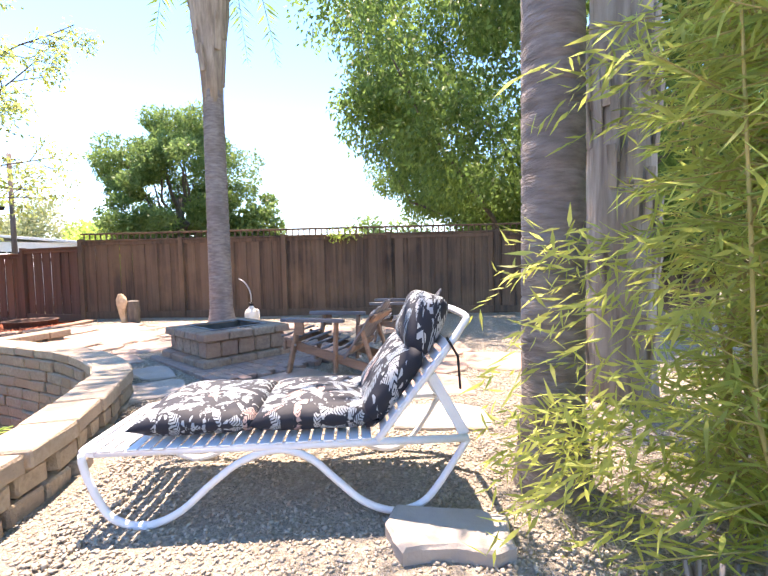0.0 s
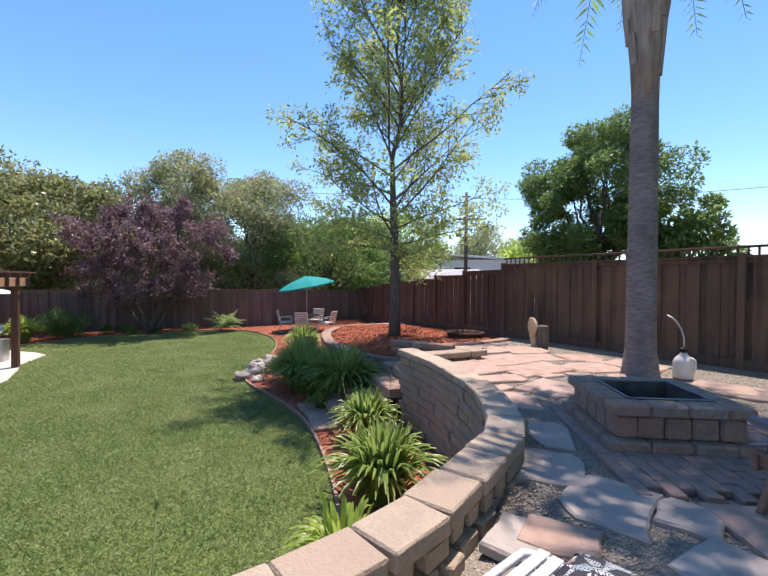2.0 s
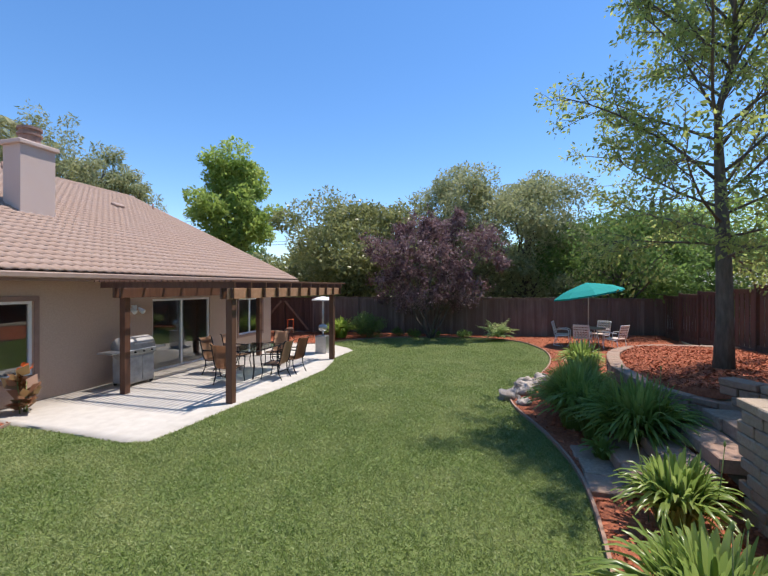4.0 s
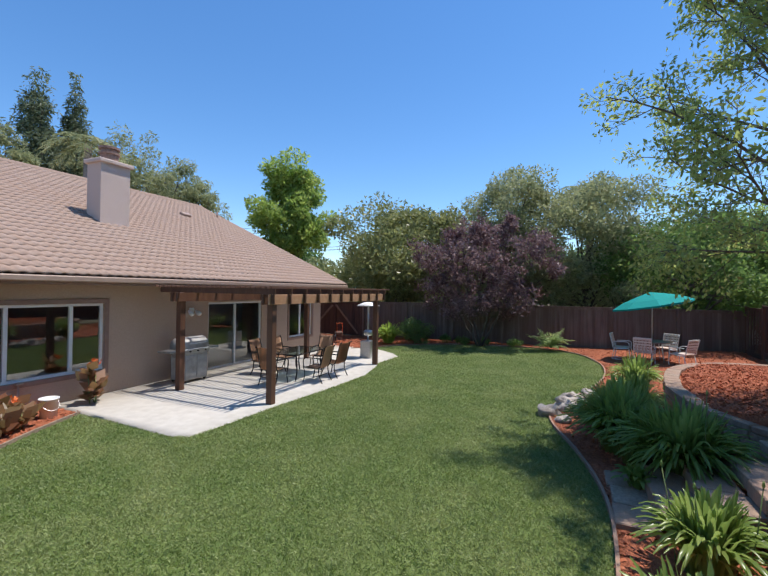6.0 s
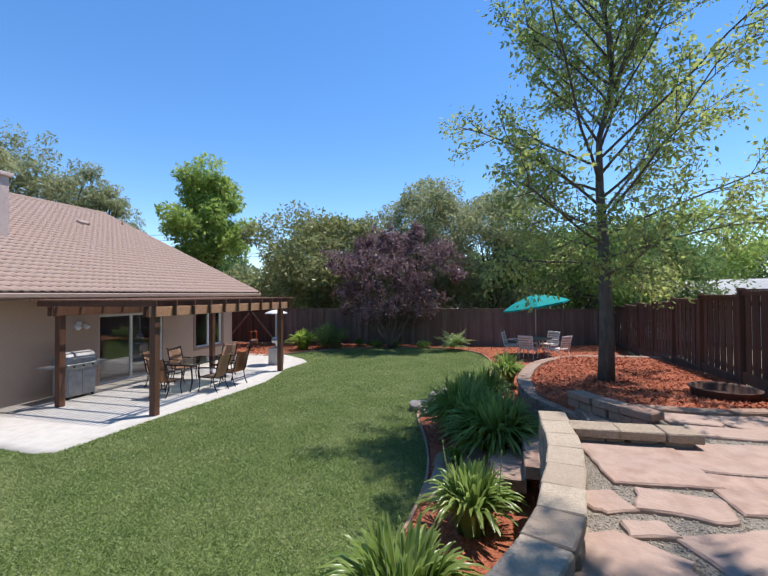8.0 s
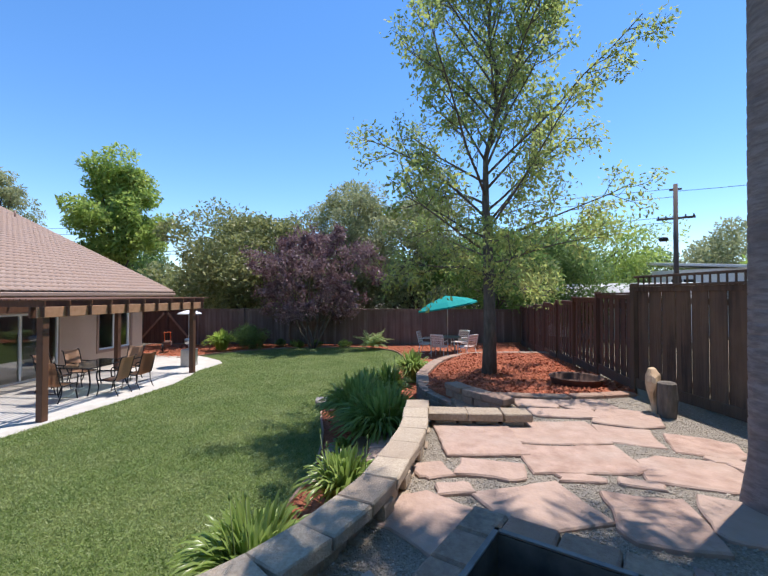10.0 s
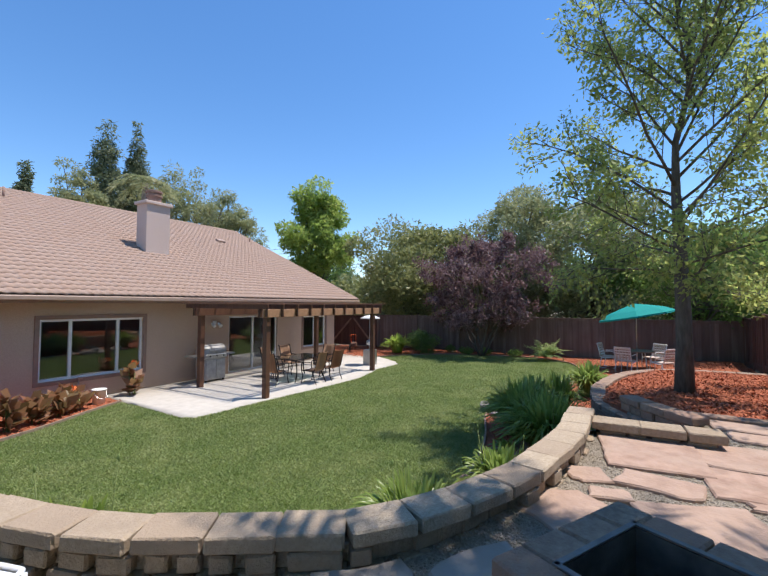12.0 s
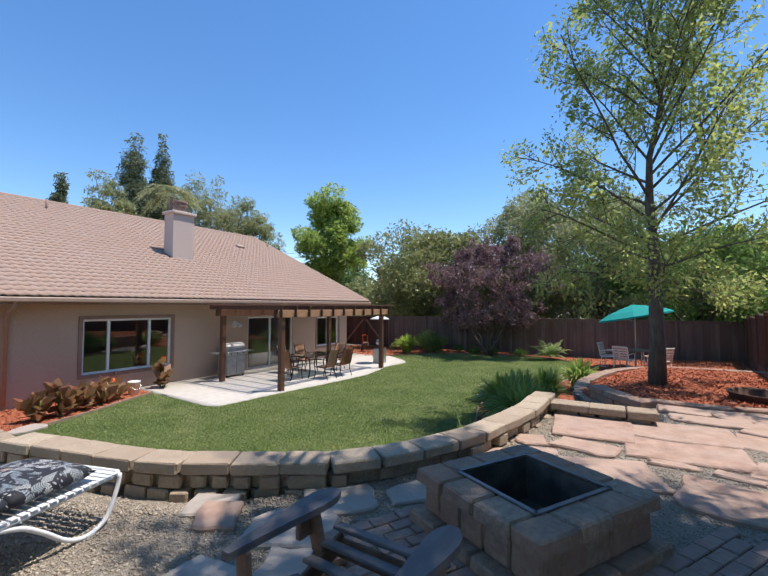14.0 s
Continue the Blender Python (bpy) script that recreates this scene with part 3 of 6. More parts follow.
def board_mesh(w, t, h, material):
    key = (round(w, 3), round(h, 2), material)
    if key not in BOARD:
        bm = box(w, t, h, 0.004)
        for v in bm.verts:
            v.co.z += h / 2
        me = bpy.data.meshes.new("board")
        bm.to_mesh(me)
        bm.free()
        me.materials.append(M[material])
        BOARD[key] = me
    return BOARD[key]


def fence(name, label, p0, p1, panel, top, base, material, topper=False, width=0.14, side=1, kick=True):
    """A board fence from p0 to p1; top(k) and base(k) give the heights of its k-th panel."""
    root = thing(name, label, "fence", kind="structure")
    p0, p1 = Vector((*p0, 0)), Vector((*p1, 0))
    d = (p1 - p0).normalized()
    out = Vector((d.y, -d.x, 0)) * side
    ang = math.degrees(math.atan2(d.y, d.x))
    n = max(1, round((p1 - p0).length / panel))
    step = (p1 - p0).length / n
    for k in range(n):
        a, b = p0 + d * step * k, p0 + d * step * (k + 1)
        zt, zb = top(k), base(k)
        post = board_mesh(0.1, 0.1, round(zt - zb + 0.06, 2), material)
        piece("post", post, pose(a.x + out.x * 0.03, a.y + out.y * 0.03, zb - 0.02, 0, 0, ang), root)
        for z in (zb + 0.3, zt - 0.25):
            q = out * -0.06
            part("rail", bar((*(a + q).xy, z), (*(b + q).xy, z), 0.04, 0.09, 0.004), material, root)
        part("cap_rail", bar((*(a + out * 0.02).xy, zt), (*(b + out * 0.02).xy, zt), 0.11, 0.035, 0.004), material, root)
        part("trim_board", bar((*(a + out * 0.035).xy, zt - 0.06), (*(b + out * 0.035).xy, zt - 0.06), 0.02, 0.08, 0.003), material, root)
        if kick:
            part("kickboard", bar((*(a + out * 0.03).xy, zb + 0.1), (*(b + out * 0.03).xy, zb + 0.1), 0.035, 0.2, 0.004), material, root)
        m = max(1, int(step / width))
        for i in range(m):
            p = a + d * (step * (i + 0.5) / m) + out * (0.012 if i % 2 else -0.014)
            me = board_mesh(step / m + 0.035 if i % 2 else step / m - 0.006, 0.018, round(zt - zb - 0.06, 2), material)
            piece("board", me, pose(p.x, p.y, zb + 0.03, 0, rng.normal(0, 0.25), ang + rng.normal(0, 0.8)), root)
        if topper:
            part("top_rail", bar((*a.xy, zt + 0.15), (*b.xy, zt + 0.15), 0.09, 0.035, 0.004), material, root)
            for i in range(18):
                p = a + d * (step * (i + 0.5) / 18)
                piece("picket", board_mesh(0.03, 0.018, 0.14, material), pose(p.x, p.y, zt, 0, 0, ang), root)
    zt, zb = top(n - 1), base(n - 1)
    piece("post", board_mesh(0.1, 0.1, round(zt - zb + 0.06, 2), material), pose(p1.x, p1.y, zb - 0.02, 0, 0, ang), root)
    return root


fence("fence_back", "tall weathered redwood board fence with a picket topper", FENCE_A0, FENCE_A1, 2.35, lambda k: 1.62, lambda k: -0.17, "fence", True)
fence("fence_back", "red-brown board fence stepping down along the garden", FENCE_B1, FENCE_A0, 1.95, lambda k: 0.86 + 0.105 * k, lambda k: -0.98 + 0.125 * k, "fence_red")
fence("fence_end", "old grey-brown board fence at the end of the lawn", (-20.1, -6.7), FENCE_B1, 2.3, lambda k: 0.72, lambda k: -1.08, "fence_grey", kick=False)
gate = fence("gate", "red-brown board gate with a diagonal brace", (-19.9, -9.9), (-20.08, -6.8), 1.55, lambda k: 0.66, lambda k: -1.08, "fence_red", kick=False)
for k in range(2):
    y0 = -9.9 + 1.55 * k
    part("brace", bar((-19.84, y0 + (1.45 if k else 0.1), -0.95), (-19.88, y0 + (0.1 if k else 1.45), 0.5), 0.03, 0.1, 0.004), "wood_brown", gate)

# ---- the house ----
YF = -6.87          # garden face of the wall
HX0, HX1 = -16.2, 4.0
house = thing("house", "single-storey tan stucco house with a brown tiled roof", "house")
OPEN = [(-6.95, -4.45, -0.6, 0.93), (-12.38, -10.0, -1.16, 0.88), (-15.5, -13.95, -0.57, 0.79)]
xs = sorted({HX0, HX1, *[v for o in OPEN for v in o[:2]]})
bm = bmesh.new()
for x0, x1 in zip(xs, xs[1:]):
    o = [q for q in OPEN if q[0] <= x0 and x1 <= q[1]]
    if o:
        span(x0, x1, YF - 0.2, YF, -1.4, o[0][2], 0, bm)
        span(x0, x1, YF - 0.2, YF, o[0][3], 1.5, 0, bm)
    else:
        span(x0, x1, YF - 0.2, YF, -1.4, 1.5, 0, bm)
bmesh.ops.remove_doubles(bm, verts=bm.verts, dist=1e-4)
part("wall", bm, "stucco", house)
part("end_wall", span(HX0, HX0 + 0.2, -20.0, YF - 0.2, -1.4, 1.5), "stucco", house)
part("end_wall", span(HX1 - 0.2, HX1, -20.0, YF - 0.2, -1.4, 1.5), "stucco", house)
part("rear_wall", span(HX0 + 0.2, HX1 - 0.2, -20.2, -20.0, -1.4, 1.5), "stucco", house)
part("room_wall", span(HX0 + 0.2, HX1 - 0.2, -11.2, -11.1, -1.2, 1.5), "interior", house)
part("room_floor", span(HX0 + 0.2, HX1 - 0.2, -11.1, YF - 0.2, -1.3, -1.16), "interior", house)
part("room_ceiling", span(HX0 + 0.2, HX1 - 0.2, -11.1, YF - 0.2, 1.38, 1.5), "interior", house)

EAVE_Y, EAVE_Z, PITCH, RAKE_X, RIDGE_Y = -6.3, 1.56, 0.455, -17.4, -15.4
RIDGE_Z = EAVE_Z + PITCH * (EAVE_Y - RIDGE_Y)
bm = bmesh.new()
v = [bm.verts.new(p) for p in ((RAKE_X, EAVE_Y, EAVE_Z - 0.09), (5, EAVE_Y, EAVE_Z - 0.09), (5, RIDGE_Y, RIDGE_Z - 0.09), (RAKE_X, RIDGE_Y, RIDGE_Z - 0.09),
                               (RAKE_X, 2 * RIDGE_Y - EAVE_Y, EAVE_Z - 0.09), (5, 2 * RIDGE_Y - EAVE_Y, EAVE_Z - 0.09))]
bm.faces.new((v[0], v[1], v[2], v[3]))
bm.faces.new((v[3], v[2], v[5], v[4]))
bm.faces.new((v[0], v[3], v[4]))
bm.faces.new((v[1], v[5], v[2]))
roof = part("roof", bm, "trim", house, "brown concrete tile roof")
part("soffit", span(RAKE_X, 5, EAVE_Y - 0.02, YF, 1.4, 1.44), "trim", house)
part("fascia", span(RAKE_X, 5, EAVE_Y - 0.02, EAVE_Y + 0.02, 1.34, 1.52, 0.004), "trim", house)
part("gutter", bar((RAKE_X, EAVE_Y + 0.07, 1.46), (5, EAVE_Y + 0.07, 1.46), 0.11, 0.12, 0.02), "gutter", house)
part("rake_board", bar((RAKE_X + 0.02, EAVE_Y, EAVE_Z - 0.1), (RAKE_X + 0.02, RIDGE_Y, RIDGE_Z - 0.1), 0.04, 0.2, 0.004), "trim", house)
part("downspout", tube([(-2.83, EAVE_Y + 0.05, 1.42), (-2.83, EAVE_Y + 0.02, 1.3), (-2.83, YF + 0.06, 1.15), (-2.83, YF + 0.06, -1.1)], 0.04, 8), "gutter", house, "", True)

# wavy roof tiles
TW, TL = 0.225, 0.29
nseg = 5
tv, tf = [], []
for j, (yy, zz) in enumerate(((0.0, 0.0), (1.08, 0.02))):
    for i in range(nseg + 1):
        u = i / nseg
        tv.append((u * TW, yy * TL, zz * -1 + 0.015 * math.sin(2 * math.pi * u) + 0.03))
for i in range(nseg):
    tf.append((i, i + 1, nseg + 2 + i, nseg + 1 + i))
base = len(tv)
for i in range(nseg + 1):
    tv.append((tv[i][0], 0.0, tv[i][2] - 0.035))
for i in range(nseg):
    tf.append((base + i, base + i + 1, i + 1, i))
tile_me = raw_mesh("tile", tv, tf, "tile", True)
slope = math.atan(PITCH)
ncol, nrow = int((5 - RAKE_X) / TW), int((EAVE_Y - RIDGE_Y) / math.cos(slope) / TL) + 1
P, F = [], []
up = Vector((0, -math.cos(slope), math.sin(slope)))
nrm = Vector((0, math.sin(slope), math.cos(slope)))
TVA = np.array(tv)
near = 0
for r in range(nrow):
    lift = 0.03
    for c in range(ncol):
        o = Vector((RAKE_X + (c + 1) * TW, EAVE_Y + 0.06, EAVE_Z - 0.03)) + up * (TL * r) + nrm * lift
        if r < 5 and -13.5 < o.x < 4.0 and near < 300:
            m = Matrix((Vector((-1, 0, 0)), up, nrm)).transposed().to_4x4()
            m.translation = o
            piece("tile", tile_me, m, roof)
            near += 1
        else:
            k = len(P) * len(tv)
            P.append(np.array(o) + TVA[:, :1] * np.array((-1, 0, 0)) + TVA[:, 1:2] * np.array(up) + TVA[:, 2:] * np.array(nrm))
            F.append(np.array(tf) + k)
tiles = under(new("tiles", np_mesh("tiles", np.concatenate(P), np.concatenate(F), "tile_joined")), roof)
tiles["kind"] = "stuff"
part("ridge_cap", tube([(RAKE_X, RIDGE_Y, RIDGE_Z - 0.0), (5, RIDGE_Y, RIDGE_Z - 0.0)], 0.11, 8), "tile_joined", roof)
part("rake_cap", tube([(RAKE_X + 0.05, EAVE_Y, EAVE_Z), (RAKE_X + 0.05, RIDGE_Y, RIDGE_Z)], 0.075, 8), "tile_joined", roof)


def roof_z(y):
    return EAVE_Z + PITCH * (EAVE_Y - y)


for x, y, h in ((-5.9, -14.3, 0.4), (-11.3, -14.8, 0.3), (-16.9, -13.7, 0.32)):
    part("vent_pipe", tube([(x, y, roof_z(y) - 0.1), (x, y, roof_z(y) + h)], 0.04, 8), "trim", roof, "", True)
part("roof_vent", box(0.45, 0.3, 0.14, 0.03, pose(-14.1, -12.7, roof_z(-12.7) + 0.1, -24)), "gutter", roof)

chimney = part("chimney", span(-9.55, -8.65, -10.5, -9.85, 2.4, 5.05), "stucco_pink", house, "pinkish stucco chimney")
part("chimney_crown", span(-9.63, -8.57, -10.58, -9.77, 5.05, 5.17, 0.02), "stucco_pink", chimney)
part("flue", lathe([(0.25, 5.17), (0.25, 5.4), (0.29, 5.4), (0.29, 5.46), (0.24, 5.46), (0.24, 5.56), (0.29, 5.56), (0.29, 5.63), (0.2, 5.66)], 16, None, (-9.1, -10.18, 0)), "trim", chimney)
part("flashing", span(-9.65, -8.55, -10.0, -9.76, 3.05, 3.13, 0.01), "gutter", chimney)

for k, (x0, x1, z0, z1) in enumerate(OPEN):
    door = k == 1
    root = part("sliding_door" if door else "window", span(x0, x1, YF - 0.11, YF - 0.05, z1 - 0.06, z1), "vinyl", house, "white vinyl sliding door" if door else "white vinyl sliding window")
    part("sill", span(x0, x1, YF - 0.11, YF - 0.03, z0, z0 + 0.06), "vinyl", root)
    for a in (x0, x1 - 0.06):
        part("jamb", span(a, a + 0.06, YF - 0.11, YF - 0.05, z0 + 0.06, z1 - 0.06), "vinyl", root)
    cuts = {0: (0.27, 0.73), 1: (0.52,), 2: (0.5,)}[k]
    edges = [x0 + 0.06] + [x0 + (x1 - x0) * q for q in cuts] + [x1 - 0.06]
    for q in edges[1:-1]:
        part("mullion", span(q - 0.035, q + 0.035, YF - 0.1, YF - 0.04, z0 + 0.06, z1 - 0.06), "vinyl", root)
    for a, b in zip(edges, edges[1:]):
        g = part("pane", span(a, b, YF - 0.085, YF - 0.077, z0 + 0.06, z1 - 0.06), "glass", root)
        g.visible_shadow = False
    w = 0.1
    if not door:
        for q in ((x0 - w, x1 + w, z1, z1 + w), (x0 - w, x1 + w, z0 - w, z0), (x0 - w, x0, z0, z1), (x1, x1 + w, z0, z1)):
            part("casing", span(q[0], q[1], YF, YF + 0.03, q[2], q[3], 0.004), "trim", root)

porch_lamp = thing("wall_lamp", "white double floodlight on the stucco wall", "lamp")
part("base", span(-9.45, -9.3, YF, YF + 0.05, 0.62, 0.74, 0.01), "vinyl", porch_lamp)
for x in (-9.5, -9.25):
    part("spot", tube([(x, YF + 0.05, 0.66), (x, YF + 0.1, 0.62), (x, YF + 0.2, 0.56)], [0.03, 0.05, 0.065], 10), "vinyl", porch_lamp, "", True)

# ---- pergola ----
pergola = thing("pergola", "dark-stained timber pergola over the patio", "pergola")
PX0, PX1, PY0, PY1 = -13.36, -8.0, -5.64, -2.9
for x in (PX0, PX1):
    for y in (PY0, PY1):
        part("post", span(x - 0.075, x + 0.075, y - 0.075, y + 0.075, -1.165, 1.09, 0.008), "timber", pergola)
for y in (PY0, PY1):
    part("beam", span(PX0 - 0.45, PX1 + 0.22, y - 0.11, y - 0.06, 0.98, 1.2, 0.006), "timber", pergola)
    # outer front board takes the sunlit colour, the others the plain stain
    part("beam", span(PX0 - 0.45, PX1 + 0.22, y + 0.06, y + 0.11, 0.98, 1.2, 0.006), "timber_sunlit" if y == PY1 else "timber", pergola)
for i in range(11):
    x = PX0 - 0.35 + (PX1 - PX0 + 0.5) * i / 10
    part("rafter", span(x - 0.02, x + 0.02, -6.15, PY1 + 0.2, 1.2, 1.33, 0.004), "timber", pergola)
for i in range(11):
    x = PX0 - 0.35 + (PX1 - PX0 + 0.5) * i / 10
    part("rafter_tail", span(x - 0.028, x + 0.028, PY1 + 0.112, PY1 + 0.17, 0.99, 1.198, 0.006), "timber", pergola)
slat = board_mesh(PX1 - PX0 + 0.9, 0.035, 0.035, "timber")
for i in range(26):
    y = -6.1 + i * (PY1 + 0.25 + 6.1) / 25
    piece("slat", slat, pose((PX0 + PX1) / 2 - 0.1, y, 1.33), pergola)

# ---- trees and plants ----
LEAF_V = np.array([(0, 0, 0), (0.5, 0.22, 0.05), (1, 0, -0.02), (0.5, -0.22, 0.05)])
LONG_V = np.array([(0, 0, 0), (0.35, 0.075, 0.02), (1, 0, -0.06), (0.35, -0.075, 0.02)])


def leaf_cloud(name, pos, direc, size, material, parent, shape=LEAF_V):
    """One mesh of many small leaves; each grows from pos towards direc."""
    n = len(pos)
    d = direc / (np.linalg.norm(direc, axis=1)[:, None] + 1e-9)
    r = rng.normal(size=(n, 3))
    s = np.cross(d, r)
    s /= np.linalg.norm(s, axis=1)[:, None] + 1e-9
    u = np.cross(s, d)
    L = (size * rng.uniform(0.65, 1.3, n))[:, None, None]
    P = pos[:, None] + L * (shape[None, :, :1] * d[:, None] + shape[None, :, 1:2] * s[:, None] + shape[None, :, 2:] * u[:, None])
    me = np_mesh(name, P.reshape(-1, 3), np.arange(4 * n).reshape(n, 4), material)
    return under(new(name, me), parent)


def trunk_mesh(parent, lines, material="bark", name="trunk", sides=8):
    bm = bmesh.new()
    for pts, rad in lines:
        tube(pts, rad, sides, bm)
    return part(name, bm, material, parent, "", True)


def wobble(a, b, n, amount):
    a, b = np.array(a, float), np.array(b, float)
    t = np.linspace(0, 1, n)[:, None]
    p = a + (b - a) * t
    p[1:-1] += rng.normal(0, amount, (n - 2, 3))
    return p


def crown_tree(name, label, base, top, radius, crown_z, material, leaves, size, clumps=70, squash=1.0, spread=0.32, hollow=0.55, droop=0.0, trunk_r=0.2, bark="bark", category="tree", shape=LEAF_V, lobes=11, reach=(1, 1), cone=0.0):
    """A tree with a trunk, limbs and an uneven crown of leaf clumps. top: height of the crown's top; crown_z: its underside."""
    root = thing(name, label, category, Matrix.Translation(base))
    bz = base[2]
    h0, h1 = crown_z - bz, top - bz
    mid = np.array((0, 0, (h0 + h1) / 2))
    half = (h1 - h0) / 2
    lob = rng.normal(size=(lobes, 3))
    lob /= np.linalg.norm(lob, axis=1)[:, None]
    d = rng.normal(size=(clumps, 3))
    d /= np.linalg.norm(d, axis=1)[:, None]
    r = rng.uniform(hollow, 1.0, clumps) ** 0.6
    bulge = 0.6 + 0.45 * np.max(np.clip(d @ lob.T, 0, 1) ** 7, axis=1)
    c = d * (r * bulge)[:, None]
    wide = radius * (1 - cone * np.clip((c[:, 2] + 1) / 2, 0, 1))
    c = np.stack([c[:, 0] * wide * reach[0], c[:, 1] * wide * reach[1], c[:, 2] * half * squash], 1) + mid
    lines = [(wobble((0, 0, -0.1), (0, 0, h0 + half * 0.9), 6, trunk_r * 0.25), np.linspace(trunk_r, trunk_r * 0.45, 6))]
    for k in range(0, clumps, max(1, clumps // 22)):
        z0 = rng.uniform(h0 * 0.75, h0 + half * 0.8)
        lines.append((wobble((0, 0, z0), c[k], 5, radius * 0.04), np.linspace(trunk_r * 0.35, trunk_r * 0.06, 5)))
    trunk_mesh(root, lines, bark)
    if leaves < 60000:
        leaves, size = int(leaves * 1.6), size * 0.82
    per = leaves // clumps
    sg = radius * spread * rng.uniform(0.55, 1.1, clumps)
    ball = rng.normal(size=(clumps * per, 3))
    ball *= (1.35 * (0.45 + 0.55 * rng.random(clumps * per) ** 0.7) / np.linalg.norm(ball, axis=1))[:, None]
    pos = np.repeat(c, per, 0) + ball * np.repeat(sg, per)[:, None] * np.array((1, 1, 0.75))
    dr = (pos - np.repeat(c, per, 0)) + rng.normal(size=pos.shape) * radius * 0.25
    dr /= np.linalg.norm(dr, axis=1)[:, None] + 1e-9
    dr[:, 2] -= droop
    leaf_cloud("crown", pos, dr, size, material, root, shape)
    return root


def branching_tree(name, label, base, height, r0, material, size):
    """A slender open tree: one leader, ascending limbs in tiers, twigs with hanging tufts of leaves."""
    root = thing(name, label, "tree", Matrix.Translation(base))
    lines, pos, dr = [], [], []
    lead = wobble((0, 0, -0.1), (-0.15, 0.1, height), 12, 0.05)
    lead[:4, :2] *= 0.3
    lz = np.linspace(0, 1, 12)
    lines.append((lead, r0 * np.interp(lz, (0, 0.05, 0.25, 0.45, 1), (1.2, 1.0, 0.78, 0.4, 0.06))))

    def tuft(p, d, n, spread):
        q = p + rng.normal(0, spread, (n, 3))
        pos.append(q)
        dr.append(d * 0.5 + rng.normal(0, 0.55, (n, 3)) - (0, 0, 0.45))

    def shoot(p, d, length, r, lift, depth, kids):
        n = 6
        pts, q, dd = [p], p.copy(), d / np.linalg.norm(d)
        for i in range(n):
            dd = dd + rng.normal(0, 0.075, 3) + (0, 0, lift)
            dd /= np.linalg.norm(dd)
            q = q + dd * length / n
            pts.append(q.copy())
        pts = np.array(pts)
        lines.append((pts, np.linspace(r, max(0.0035, r * 0.3), n + 1)))
        if depth == 2:
            for i in range(2, n + 1):
                tuft(pts[i], dd, 4, 0.1)
            return
        for k in range(kids):
            u = 0.15 + 0.85 * (k + rng.random() * 0.8) / kids
            at = np.array([np.interp(u, np.linspace(0, 1, n + 1), pts[:, j]) for j in range(3)])
            side = np.cross(dd, rng.normal(size=3))
            side /= np.linalg.norm(side) + 1e-9
            nd = dd * 0.75 + side * rng.uniform(0.5, 0.95)
            ln = rng.uniform(0.75, 1.15) * (1.25 - 0.55 * u) * (0.95 if depth == 0 else 0.46)
            shoot(at, nd, ln * min(1.0, length / 2.2 + 0.3), max(0.005, r * 0.34), 0.02 if depth else 0.03, depth + 1, 4)
        tuft(pts[-1], dd, 5, 0.1)

    for k in range(52):
        h = 0.2 + 0.78 * (k / 51) ** 1.1
        a = 2.4 * k + rng.normal(0, 0.3)
        full = np.interp(h, (0.22, 0.28, 0.38, 0.55, 0.75, 1.0), (2.6, 3.2, 4.1, 4.1, 3.2, 1.0)) * rng.uniform(0.58, 1.08)
        el = np.interp(h, (0.2, 0.26, 0.34, 0.5, 1.0), (0.1, 0.3, 0.72, 0.93, 1.22)) + rng.normal(0, 0.09)
        at = np.array([np.interp(h, lz, lead[:, j]) for j in range(3)])
        d = np.array((math.cos(a) * math.cos(el), math.sin(a) * math.cos(el), math.sin(el)))
        shoot(at, d, full, r0 * np.interp(h, (0.2, 0.35, 1.0), (0.15, 0.22, 0.09)), -0.02 if h < 0.27 else 0.0, 0, 9)
    trunk_mesh(root, lines, "bark", sides=6)
    leaf_cloud("crown", np.concatenate(pos), np.concatenate(dr), size, material, root)
    return root


def feather(parent, root, direc, length, sag, material, leaflet=0.35, count=46, name="frond"):
    """One palm frond: a bending rib with leaflets on both sides."""
    d = np.array(direc, float)
    d /= np.linalg.norm(d)
    n = count
    t = np.linspace(0, 1, n)
    rib = np.array(root) + d * (t * length)[:, None] + np.array((0, 0, -1)) * (sag * t ** 2)[:, None]
    tan = np.gradient(rib, axis=0)
    tan /= np.linalg.norm(tan, axis=1)[:, None]
    side = np.cross(tan, (0, 0, 1.0))
    side /= np.linalg.norm(side, axis=1)[:, None] + 1e-9
    P = np.concatenate([rib[4:], rib[4:]])
    D = np.concatenate([side[4:] + 0.6 * tan[4:], -side[4:] + 0.6 * tan[4:]])
    D[:, 2] -= 0.35
    D += rng.normal(0, 0.06, D.shape)
    size = leaflet * np.concatenate([np.sin(np.pi * (0.12 + 0.82 * t[4:]))] * 2) + 0.02
    fr = leaf_cloud(name, P, D, 1.0, material, parent, LONG_V)
    fr["kind"] = "stuff"
    v = fr.data.vertices
    co = np.empty(len(v) * 3, np.float32)
    v.foreach_get("co", co)
    co = co.reshape(-1, 4, 3)
    co = co[:, :1] + (co - co[:, :1]) * size[:, None, None]
    v.foreach_set("co", co.ravel())
    bm = bmesh.new()
    tube(rib[::5], np.linspace(0.022, 0.004, len(rib[::5])) * (length / 2.5), 5, bm)
    part("rib", bm, "stalk", fr, "", True)
    return fr


